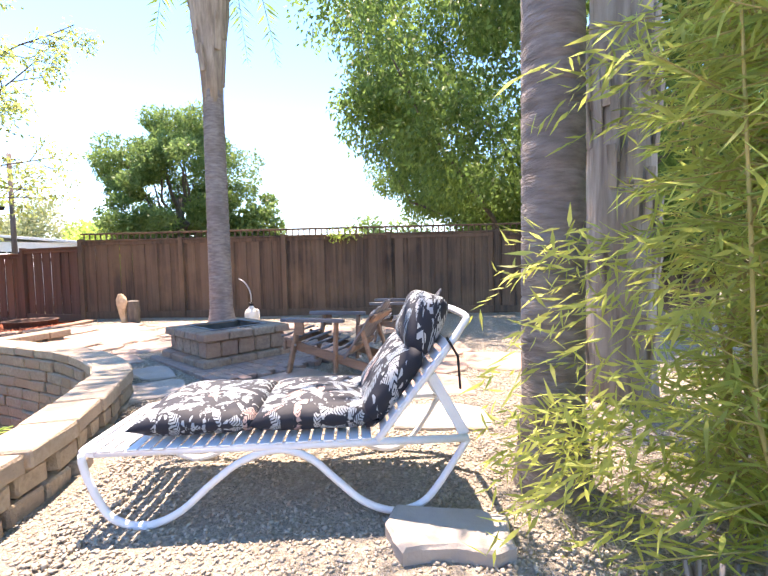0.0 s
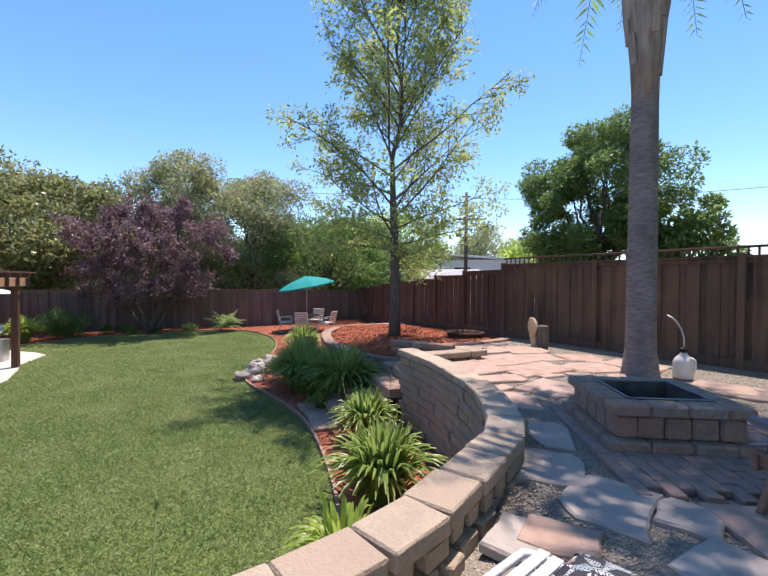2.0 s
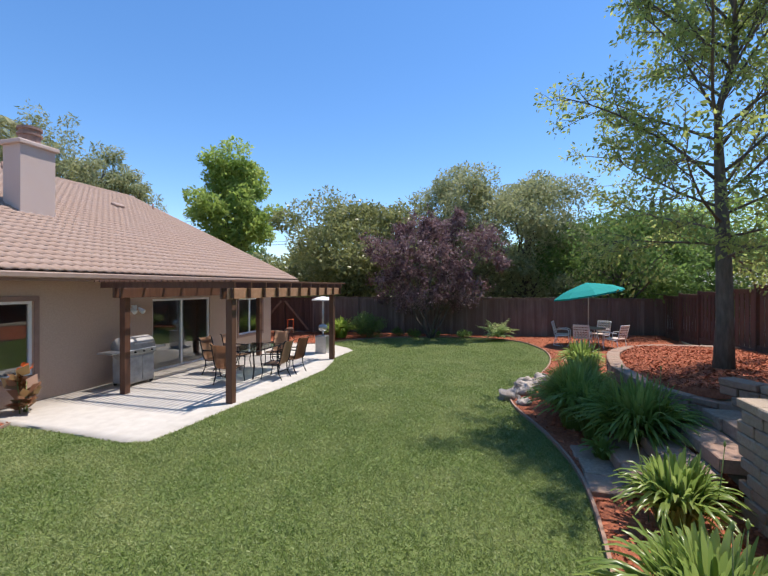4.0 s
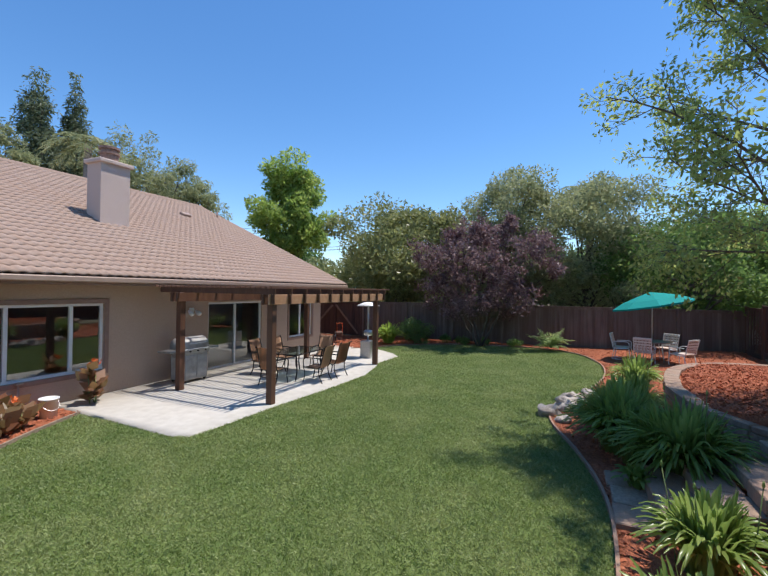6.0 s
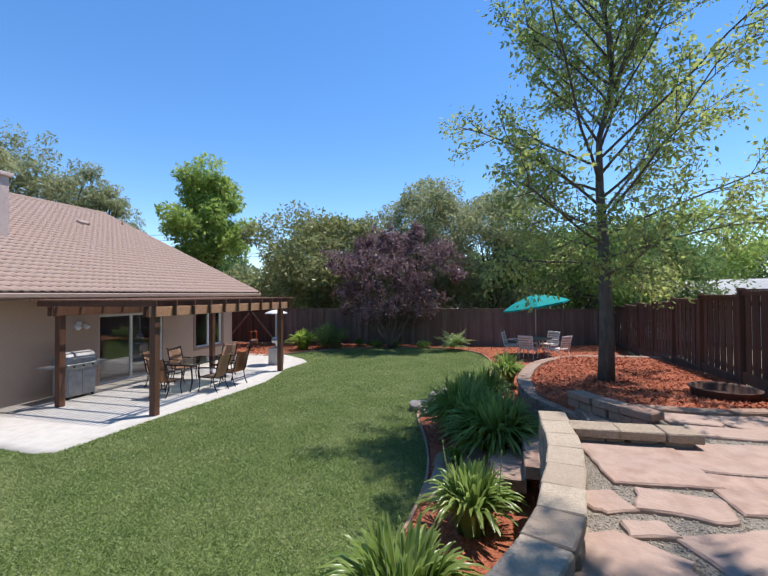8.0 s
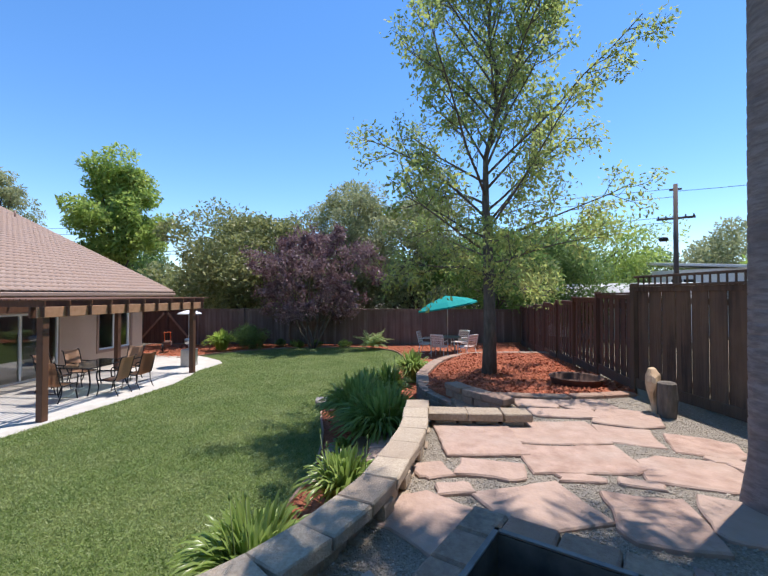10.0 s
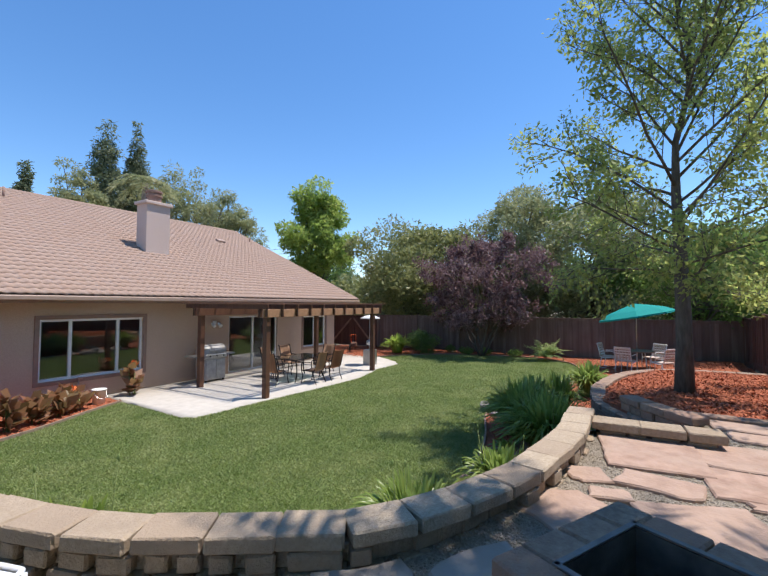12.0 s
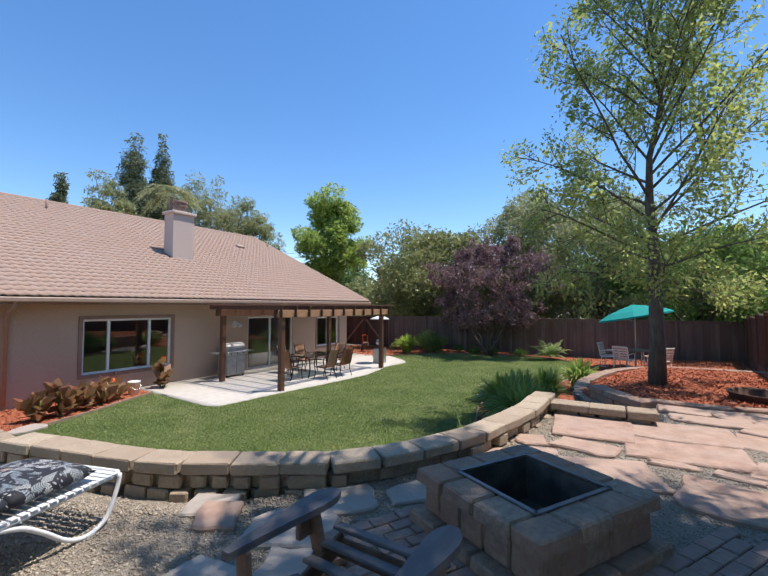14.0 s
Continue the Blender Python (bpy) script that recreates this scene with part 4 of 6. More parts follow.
def palm(label, base, height, r, fibre_from=None, fibre_r=0.4, fronds=26, length=2.8, material="palm"):
    root = thing("palm_tree", label, "palm tree", Matrix.Translation(base))
    prof = [(r * 1.35, -0.1), (r * 1.25, 0.05), (r * 1.05, 0.3)]
    top = fibre_from or height
    z = 0.4
    while z < top:
        step = rng.uniform(0.09, 0.15)
        k = r * (1.0 - 0.14 * z / top)
        prof += [(k * rng.uniform(0.995, 1.012), z), (k * 1.012, z + step * 0.82), (k * 0.975, z + step * 0.92)]
        z += step
    part("trunk", lathe(prof, 20), material, root, "", True)
    if fibre_from:
        bm = lathe([(r * 0.86, fibre_from - 0.25), (r * 0.95, fibre_from + 0.3), (fibre_r * 0.85, fibre_from + 1.3), (fibre_r, fibre_from + 2.2), (fibre_r * 0.8, height - 0.4), (0.15, height)], 18)
        for v in bm.verts:
            a = math.atan2(v.co.y, v.co.x)
            v.co.xy = v.co.xy * (1 + 0.06 * math.sin(5 * a + v.co.z * 3))
        part("fibre_sheath", bm, "fibre", root, "shaggy grey fibre sheath", True)
        for k in range(26):
            a, z0 = rng.uniform(0, 2 * math.pi), rng.uniform(fibre_from - 0.1, height - 1.2)
            rr = fibre_r * min(1.0, 0.5 + 0.5 * (z0 - fibre_from) / 1.5)
            p = Vector((math.cos(a) * rr * 0.95, math.sin(a) * rr * 0.95, z0))
            q = p + Vector((math.cos(a) * 0.06, math.sin(a) * 0.06, rng.uniform(0.4, 0.8)))
            part("leaf_base", bar(p, q, 0.11, 0.03, 0.008), "fibre", root)
    # high crown, fronds lengthened towards +x to shift its shade that way
    for k in range(fronds):
        a = 2.4 * k
        el = rng.uniform(-0.55, 1.2)
        d = (math.cos(a), math.sin(a), el)
        feather(root, (0, 0, height - 0.1), d, length * (1.05 + 0.2 * math.cos(a)) * rng.uniform(0.9, 1.12), length * rng.uniform(0.5, 0.95), "leaf_weep", 0.5)
    return root


palm("tall palm with a ringed grey trunk beside the fire pit", (-3.72, 7.68, -0.13), 8.7, 0.195, 4.15, 0.36, 36, 2.4)
palm("thick palm trunk with ringed grey bark", (1.19, 3.36, -0.13), 8.4, 0.138, None, 0.4, 44, 3.1)

stub = thing("palm_tree", "shaggy pale grey palm trunk behind the bamboo", "palm tree", Matrix.Translation((1.86, 4.8, -0.13)))
bm = lathe([(0.27, -0.1), (0.24, 0.3), (0.23, 1.2), (0.22, 2.2), (0.2, 4.0), (0.19, 8.0)], 18)
for v in bm.verts:
    a = math.atan2(v.co.y, v.co.x)
    v.co.xy = v.co.xy * (1 + 0.07 * math.sin(7 * a + v.co.z))
part("trunk", bm, "fibre", stub, "", True)
for k in range(60):
    a, z0 = rng.uniform(0, 2 * math.pi), rng.uniform(0.1, 2.3)
    p = Vector((math.cos(a) * 0.23, math.sin(a) * 0.23, z0))
    part("leaf_base", bar(p, p + Vector((math.cos(a) * 0.04, math.sin(a) * 0.04, rng.uniform(0.25, 0.6))), 0.06, 0.02, 0.004), "fibre", stub)
# crown added high on the trunk to throw dappled shade on the terrace
for k in range(26):
    feather(stub, (0, 0, 7.9), (math.cos(2.4 * k), math.sin(2.4 * k), rng.uniform(-0.4, 1.1)), 2.6, rng.uniform(1.3, 2.4), "leaf_weep", 0.5)

branching_tree("young_tree", "slender young shade tree with airy light-green leaves in the raised bed", (-9.47, 6.33, -0.22), 10.3, 0.15, "leaf_young", 0.106)
plum = thing("plum_tree", "purple-leaved plum tree in front of the end fence", "tree", Matrix.Translation((-19.6, -0.6, -1.1)))
stems, pos = [], []
for k in range(6):
    a = 1.05 * k + 0.4
    stems.append((wobble((0.08 * math.cos(a), 0.08 * math.sin(a), -0.05), (0.8 * math.cos(a), 1.5 * math.sin(a), 2.5), 7, 0.04), np.linspace(0.055, 0.022, 7)))
for k in range(42):
    a, up = 2.4 * k, (k + 0.5) / 42
    wide = math.sin(math.pi * (0.26 + 0.64 * up)) ** 0.8 * rng.uniform(0.45, 1.0)
    c = np.array((math.cos(a) * 1.9 * wide, math.sin(a) * 3.3 * wide, 1.75 + 3.5 * up + rng.normal(0, 0.2)))
    stems.append((wobble((0.4 * math.cos(a), 0.7 * math.sin(a), 1.3), c, 5, 0.08), np.linspace(0.03, 0.006, 5)))
    r = rng.uniform(0.42, 0.85)
    for j in range(9):
        d = rng.normal(size=3)
        s = c + d / np.linalg.norm(d) * r * np.array((1, 1, 0.8)) * rng.uniform(0.55, 1.15)
        q = rng.normal(size=(58, 3))
        pos.append(s + q * r * 0.2)
trunk_mesh(plum, stems)
pos = np.concatenate(pos)
leaf_cloud("crown", pos, rng.normal(size=pos.shape) - (0, 0, 0.3), 0.15, "leaf_purple", plum)
crown_tree("broadleaf_tree", "olive-green broadleaf tree beyond the end fence", (-24.3, -6.2, -1.3), 7.4, 5.0, -0.6, "leaf_magnolia", 24000, 0.27, 130, spread=0.18)
crown_tree("sweetgum_tree", "bright green pointed tree beyond the gate", (-22.6, -13.3, -1.3), 10.6, 4.2, 0.6, "leaf_bright", 17000, 0.3, 75, spread=0.17, cone=0.66, hollow=0.25, lobes=16)
crown_tree("olive_tree", "tall grey-green tree beyond the end fence", (-25.5, -0.2, -1.3), 9.3, 3.5, -0.6, "leaf_grey", 24000, 0.22, 120, spread=0.19)
crown_tree("olive_tree", "broad grey-green tree beyond the end fence", (-25.5, 3.9, -1.3), 8.2, 4.3, -0.6, "leaf_grey", 26000, 0.22, 130, spread=0.2)
crown_tree("shrub", "dark green shrubbery behind the end fence", (-24.2, 8.3, -1.3), 5.2, 4.0, -0.9, "leaf_weep", 17000, 0.22, 80, spread=0.25)
crown_tree("shrub", "dark green shrubbery behind the end fence", (-27.0, 12.0, -1.3), 6.2, 4.2, -0.9, "leaf_oak", 15000, 0.25, 80, spread=0.25)
crown_tree("shrub", "pale flowering shrub behind the fence corner", (-22.6, 5.6, -1.3), 2.2, 1.2, -0.6, "leaf_grey", 3500, 0.15, 40, spread=0.3)
crown_tree("round_tree", "light green round tree beyond the neighbouring house", (-37.0, 18.5, -1.3), 8.4, 5.6, 0.5, "leaf_bright", 9000, 0.34, 80, spread=0.22)
crown_tree("round_tree", "light green round tree beyond the neighbouring house", (-35.5, 10.0, -1.3), 7.0, 5.0, 0.5, "leaf_magnolia", 8000, 0.34, 70, spread=0.24)
crown_tree("oak_tree", "dense dark green tree beyond the back fence", (-17.5, 22.9, -1.0), 11.0, 4.7, 0.8, "leaf_oak", 50000, 0.25, 150, spread=0.155, hollow=0.5, trunk_r=0.35)
crown_tree("oak_tree", "lower dark green tree beyond the back fence", (-14.6, 25.0, -1.0), 6.4, 3.0, 0.0, "leaf_oak", 9000, 0.32, 60, spread=0.2)
crown_tree("weeping_tree", "big dark weeping tree overhanging the back fence", (2.55, 14.8, -0.6), 13.6, 7.0, -0.9, "leaf_weep", 300000, 0.13, 460, spread=0.125, lobes=18, droop=0.9, hollow=0.7, trunk_r=0.3, shape=np.array([(0, 0, 0), (0.4, 0.24, 0.02), (1, 0, -0.04), (0.4, -0.24, 0.02)]))
for x, y, top, r, m, n in ((-48, 37, 9.5, 6.5, "leaf_grey", 8000), (-56, 34, 8.0, 6.0, "leaf_oak", 7000), (-40, 38, 7.0, 4.5, "leaf_bright", 6000), (-30, 30, 5.2, 3.4, "leaf_lime", 5000), (-60, 20, 8.0, 8.0, "leaf_oak", 8000), (-55, 8, 8, 8, "leaf_oak", 7000), (-46, -14, 6.0, 7, "leaf_oak", 7000), (-7, 34, 4.5, 4.0, "leaf_oak", 5000), (-36, -24, 6.5, 6, "leaf_oak", 7000), (-34, -14, 4.5, 5, "leaf_magnolia", 6000), (-40, -4, 5.5, 6, "leaf_oak", 7000), (-42, 3, 6, 6, "leaf_oak", 6000), (9, 24, 9, 6, "leaf_oak", 8000)):
    crown_tree("distant_tree", "distant leafy tree beyond the gardens", (x, y, -1.4), top, r, -0.5, m, n, 0.5, 60, spread=0.25)
for x, y, top, r in ((-14.6, -25.5, 14.9, 3.4), (-16.4, -25.2, 15.3, 2.6), (-10.8, -27.5, 10.6, 2.0), (-8.6, -28.0, 9.6, 2.2)):
    crown_tree("conifer", "tall dark conifer rising behind the house", (x, y, -1.4), top, r, 1.0, "leaf_fir", 9000, 0.3, 240, cone=0.92, spread=0.13, hollow=0.2, droop=0.5, shape=LONG_V * np.array((1, 2.2, 1)))
for x, y, top, r, m in ((-18.0, -24.0, 12.4, 3.3, "leaf_grey"), (-20.2, -22.4, 11.3, 2.8, "leaf_grey"), (-22.4, -21.0, 9.8, 2.4, "leaf_grey"), (-12.8, -25.0, 11.0, 2.5, "leaf_grey")):
    crown_tree("eucalyptus_tree", "feathery grey-green tree behind the house", (x, y, -1.4), top, r, 3.0, m, 7500, 0.3, 130, spread=0.15, droop=0.6, hollow=0.3, shape=LONG_V * np.array((1, 2.0, 1)))
far_palm = thing("palm_tree", "feathery palm crown rising behind the house roof", "palm tree", Matrix.Translation((-14.4, -20.3, -1.4)))
trunk_mesh(far_palm, [(wobble((0, 0, 0), (0, 0, 10.3), 5, 0.02), np.linspace(0.25, 0.18, 5))], "palm")
for k in range(22):
    feather(far_palm, (0, 0, 10.2), (math.cos(2.4 * k), math.sin(2.4 * k), rng.uniform(-0.3, 1.0)), 2.3, rng.uniform(1.2, 2.2), "leaf_grey", 0.5, 34)
far_palm = thing("palm_tree", "palm crown rising among the trees beyond the fence", "palm tree", Matrix.Translation((-29.5, 4.3, -1.4)))
trunk_mesh(far_palm, [(wobble((0, 0, 0), (0, 0, 9.0), 5, 0.02), np.linspace(0.25, 0.18, 5))], "palm")
for k in range(20):
    feather(far_palm, (0, 0, 9.0), (math.cos(2.4 * k), math.sin(2.4 * k), rng.uniform(-0.1, 1.1)), 2.6, rng.uniform(1.2, 2.2), "leaf_grey", 0.5, 34)


def strap_plant(label, base, r, h, n, material, name="agapanthus", category="plant", stalks=0, width=0.03):
    """A clump of long arching strap leaves, each a bent ribbon with a keel."""
    root = thing(name, label, category, Matrix.Translation(base))
    bm = bmesh.new()
    P, F = [], []
    for k in range(n):
        a = rng.uniform(0, 2 * math.pi)
        d = np.array((math.cos(a), math.sin(a)))
        s = np.array((-d[1], d[0]))
        lean = rng.uniform(0.12, 1.0)
        L = h * rng.uniform(0.75, 1.2)
        o = d * r * rng.uniform(0, 0.35)
        w = width * rng.uniform(0.7, 1.2)
        k0 = len(P)
        for i, t in enumerate((0, 0.3, 0.55, 0.75, 0.9, 1.0)):
            out = lean * r * (0.2 * t + 0.8 * t ** 2)
            zz = L * (1.12 * t - 0.72 * lean * t ** 3)
            ww = w * (0.6, 0.9, 1.05, 1.0, 0.75, 0.2)[i]
            c = o + d * out
            P += [(*(c + s * ww), zz + 0.01), (*c, zz), (*(c - s * ww), zz + 0.01)]
            if i:
                b = k0 + 3 * i
                F += [(b - 3, b - 2, b + 1, b), (b - 2, b - 1, b + 2, b + 1)]
    me = np_mesh("leaves", np.array(P), np.array(F), material)
    under(new("leaves", me), root)
    for k in range(stalks):
        a, q = rng.uniform(0, 2 * math.pi), rng.uniform(0.1, 0.6) * r
        p = Vector((math.cos(a) * q, math.sin(a) * q, 0))
        e = p + Vector((math.cos(a) * 0.12, math.sin(a) * 0.12, h * rng.uniform(1.2, 1.45)))
        st = part("flower_stalk", tube([p, (p + e) / 2 + Vector((0.01, 0.02, 0)), e], [0.006, 0.005, 0.004], 5), "stalk", root, "", True)
        part("bud", lathe([(0.004, -0.005), (0.012, 0.015), (0.01, 0.035), (0.002, 0.055)], 8, None, e), "leaf_fern", st, "", True)
    return root


G = "green clump of strap-leaved agapanthus in red mulch"
for x, y, r, h, n, st in ((-8.15, 3.7, 0.78, 0.92, 760, 0), (-9.0, 3.75, 0.6, 0.86, 520, 0), (-7.2, 4.3, 0.78, 0.9, 780, 2), (-5.2, 4.05, 0.48, 0.66, 320, 3), (-3.6, 3.66, 0.62, 0.74, 380, 2), (-12.4, 4.5, 0.6, 0.85, 320, 0), (-9.85, 4.1, 0.55, 0.85, 320, 1), (-7.65, 3.85, 0.5, 0.8, 240, 0), (-2.65, 2.95, 0.4, 0.55, 130, 1)):
    strap_plant(G, (x, y, z_mulch(x, y)), r, h, n, "leaf_lime" if x > -3 else "leaf_strap", stalks=st, width=0.021)
strap_plant("small tuft of strap leaves in the mulch", (-6.75, 3.75, z_mulch(-6.75, 3.75)), 0.28, 0.3, 50, "leaf_strap")
strap_plant("small tuft of strap leaves beside the retaining wall", (-1.75, 1.55, z_lawn(-1.7, 1.5)), 0.4, 0.85, 60, "leaf_lime", stalks=2)
strap_plant("clump of bright strap leaves by the end fence", (-18.4, -4.55, -1.1), 0.7, 0.85, 260, "leaf_lime")
crown_tree("shrub", "low dark green shrub by the end fence", (-19.1, -3.5, -1.12), 0.0, 0.9, -1.1, "leaf_oak", 3000, 0.1, 40, category="shrub", trunk_r=0.02)
for x, y in ((-19.7, -1.4), (-19.9, -0.4), (-20.0, 0.9), (-19.6, -2.2)):
    crown_tree("low_plant", "low green plant at the foot of the fence", (x, y, -1.1), -0.75, 0.35, -1.09, "leaf_weep", 500, 0.09, 14, category="plant", trunk_r=0.01)

fern = thing("fern", "pale arching fern in the mulch by the fence", "fern", Matrix.Translation((-19.3, 2.4, -1.08)))
for k in range(44):
    feather(fern, (0, 0, 0.12), (math.cos(2.4 * k), math.sin(2.4 * k), rng.uniform(0.6, 2.2)), rng.uniform(0.95, 1.4), rng.uniform(0.3, 0.7), "leaf_fern", 0.16, 30)


def canna(label, x, y, h, n, flower):
    root = thing("canna", label, "plant", Matrix.Translation((x, y, z_lawn(x, y) + 0.03)))
    pos, dr = [], []
    lines = []
    for k in range(n):
        a = rng.uniform(0, 2 * math.pi)
        q = np.array((math.cos(a) * 0.12, math.sin(a) * 0.12, 0)) * rng.random()
        hh = h * rng.uniform(0.6, 1.0)
        lines.append(([q, q * 1.5 + (0, 0, hh)], [0.014, 0.007]))
        for t in np.linspace(0.2, 1, 9):
            pos.append(q * (1 + 0.5 * t) + (0, 0, hh * t))
            b = a + t * 9
            dr.append((math.cos(b) * 0.9, math.sin(b) * 0.9, 0.75 - 0.5 * (t < 0.5)))
    trunk_mesh(root, lines, "stalk", "stem", 5)
    leaf_cloud("leaves", np.array(pos), np.array(dr), 0.33, "leaf_canna", root, LEAF_V * np.array((1, 1.3, 1)))
    if flower:
        p = rng.normal(0, 0.04, (14, 3)) + (0, 0, h * 1.08)
        leaf_cloud("flower", p, rng.normal(0, 1, (14, 3)) + (0, 0, 0.8), 0.11, "flower", root)
    return root


for x, y, h, n, f in ((-6.4, -6.25, 0.8, 5, True), (-4.8, -5.75, 0.45, 5, True), (-4.35, -5.5, 0.5, 5, False), (-3.9, -5.25, 0.5, 6, False), (-3.35, -5.0, 0.65, 6, False), (-2.95, -4.95, 0.5, 5, False), (-4.6, -6.1, 0.5, 4, False)):
    canna("bronze-leaved canna with an orange flower spike" if f else "bronze-leaved canna in red mulch", x, y, h, n, f)

# bamboo beside the palm
bamboo = thing("bamboo", "dense clump of yellow-green bamboo beside the palm trunk", "bamboo", Matrix.Translation((2.16, 2.98, -0.13)))
lines, pos, dr = [], [], []
for k in range(52):
    a, q = rng.uniform(0, 2 * math.pi), 0.45 * math.sqrt(rng.random())
    p = np.array((math.cos(a) * q, math.sin(a) * q * 1.3, 0))
    e = p * 1.3 + (rng.normal(0, 0.18), rng.normal(0, 0.18), rng.uniform(2.2, 3.4))
    c = wobble(p, e, 6, 0.03)
    lines.append((c, np.linspace(0.008, 0.003, 6)))
    for z in np.linspace(0.05, 1, 44):
        at = np.array([np.interp(z, np.linspace(0, 1, 6), c[:, i]) for i in range(3)])
        b = rng.uniform(0, 2 * math.pi)
        twig = np.array((math.cos(b), math.sin(b), rng.uniform(-0.3, 0.45)))
        L = rng.uniform(0.15, 0.42)
        lines.append(([at, at + twig * L], [0.0035, 0.0015]))
        for t in np.linspace(0.25, 1, 11):
            pos.append(at + twig * L * t)
            dr.append(twig * 0.8 + rng.normal(0, 0.5, 3) - (0, 0, 0.25))
trunk_mesh(bamboo, lines, "cane", "cane", 5)["kind"] = "stuff"
leaf_cloud("leaves", np.array(pos), np.array(dr), 0.115, "leaf_bamboo", bamboo, LONG_V * np.array((1, 0.72, 1)))
pos, dr = [], []
for k in range(90):
    o = np.array((-0.4 - 0.5 * rng.random(), rng.uniform(-0.35, 0.2), rng.choice([0.25, 0.36, 0.48, 0.6, 1.0, 1.06, 1.7]) + rng.normal(0, 0.07)))
    d = np.array((-1.0, rng.uniform(-0.5, 0.5), rng.uniform(-0.6, 0.4)))
    for t in np.linspace(0.05, 1, 16):
        pos.append(o + d * 0.42 * t - (0, 0, 0.12 * t * t))
        dr.append(d * 0.7 + rng.normal(0, 0.55, 3) - (0, 0, 0.35))
shoots = leaf_cloud("foliage", np.array(pos), np.array(dr), 0.085, "leaf_bamboo", bamboo, LONG_V)
shoots["kind"] = "stuff"

stubs = []
for k in range(70):
    p = np.array((rng.uniform(-0.75, 0.35), rng.uniform(-0.65, -0.1), 0.0))
    stubs.append(([p, p + (rng.normal(0, 0.02), rng.normal(0, 0.02), rng.uniform(0.04, 0.16))], [0.008, 0.007]))
trunk_mesh(bamboo, stubs, "fibre", "cut_stubs", 6)

# ---- paving ----
def flag_mesh(sx, sy, t, material, cut_chance=0.45):
    """An irregular flat stone with a few broken corners and a chipped, bevelled rim."""
    square = [np.array((a * sx / 2 * rng.uniform(0.86, 1.0), b * sy / 2 * rng.uniform(0.86, 1.0))) for a, b in ((1, 1), (-1, 1), (-1, -1), (1, -1))]
    pts = []
    for k, p in enumerate(square):
        if rng.random() < cut_chance:
            u, v = rng.uniform(0.12, 0.32, 2)
            pts += [p + (square[k - 1] - p) * u, p + (square[(k + 1) % 4] - p) * v]
        else:
            pts.append(p)
    rim = []
    for p, q in zip(pts, pts[1:] + pts[:1]):
        n = max(2, int(np.linalg.norm(q - p) / 0.11))
        bow = rng.normal(0, 0.018)
        side = np.array((q[1] - p[1], p[0] - q[0])) / (np.linalg.norm(q - p) + 1e-6)
        for i in range(n):
            u = i / n
            rim.append(p + (q - p) * u + side * (bow * math.sin(math.pi * u) + rng.normal(0, 0.006)))
    bm = bmesh.new()
    lo = [bm.verts.new((*(p * 1.0), 0)) for p in rim]
    hi = [bm.verts.new((*p, t - 0.012)) for p in rim]
    top = [bm.verts.new((*(p - 0.014 * p / (np.linalg.norm(p) + 1e-6)), t + rng.normal(0, 0.0015))) for p in rim]
    n = len(rim)
    for r0, r1 in ((lo, hi), (hi, top)):
        for k in range(n):
            bm.faces.new((r0[k], r0[(k + 1) % n], r1[(k + 1) % n], r1[k]))
    bm.faces.new(top)
    me = bpy.data.meshes.new("flagstone")
    bm.to_mesh(me)
    bm.free()
    me.materials.append(M[material])
    return me


STONES = []
paving = thing("flagstone_paving", "irregular flagstones laid in pea gravel", "paving", kind="structure")


def flags(rows, material):
    for x, y, sx, sy, rot in rows:
        me = flag_mesh(sx * 1.13, sy * 1.13, 0.055, material, 0.35)
        piece("flagstone", me, pose(x, y, -0.155 + rng.normal(0, 0.003), rng.normal(0, 0.4), rng.normal(0, 0.4), rot), paving)
        STONES.append((x, y, sx, sy, rot))


# the pink stones between the low wall and the fire pit, then the smaller ones, then the grey ones along the wall
flags([(-5.05, 5.6, 1.08, 0.84, 6), (-5.29, 6.46, 0.71, 0.98, 4), (-4.51, 6.5, 0.66, 0.98, 4), (-4.17, 5.64, 0.6, 0.36, 82), (-3.3, 5.02, 0.6, 0.66, 54), (-3.56, 5.9, 0.62, 0.76, 20), (-3.46, 6.68, 0.6, 0.68, 84), (-4.3, 7.38, 0.8, 0.66, 78)], "flag_red")
flags([(-5.25, 7.25, 0.62, 0.55, 76), (-5.96, 7.6, 0.7, 0.72, 66), (-5.0, 7.92, 0.62, 0.58, 72), (-6.1, 6.85, 0.4, 0.8, 0), (-3.5, 7.3, 0.5, 0.6, 70), (-6.6, 7.3, 0.5, 0.7, 10), (-6.55, 6.6, 0.45, 0.6, 0), (-4.2, 8.2, 0.8, 0.6, 14)], "flag_red")
flags([(-4.02, 6.85, 0.34, 0.14, 76), (-4.06, 6.36, 0.38, 0.13, 88), (-4.1, 5.1, 0.3, 0.3, 20), (-3.75, 5.28, 0.2, 0.3, 10), (-4.62, 7.86, 0.3, 0.2, 60), (-1.0, 4.72, 0.22, 0.12, 30), (-1.22, 3.68, 0.36, 0.28, 40)], "flag_red")
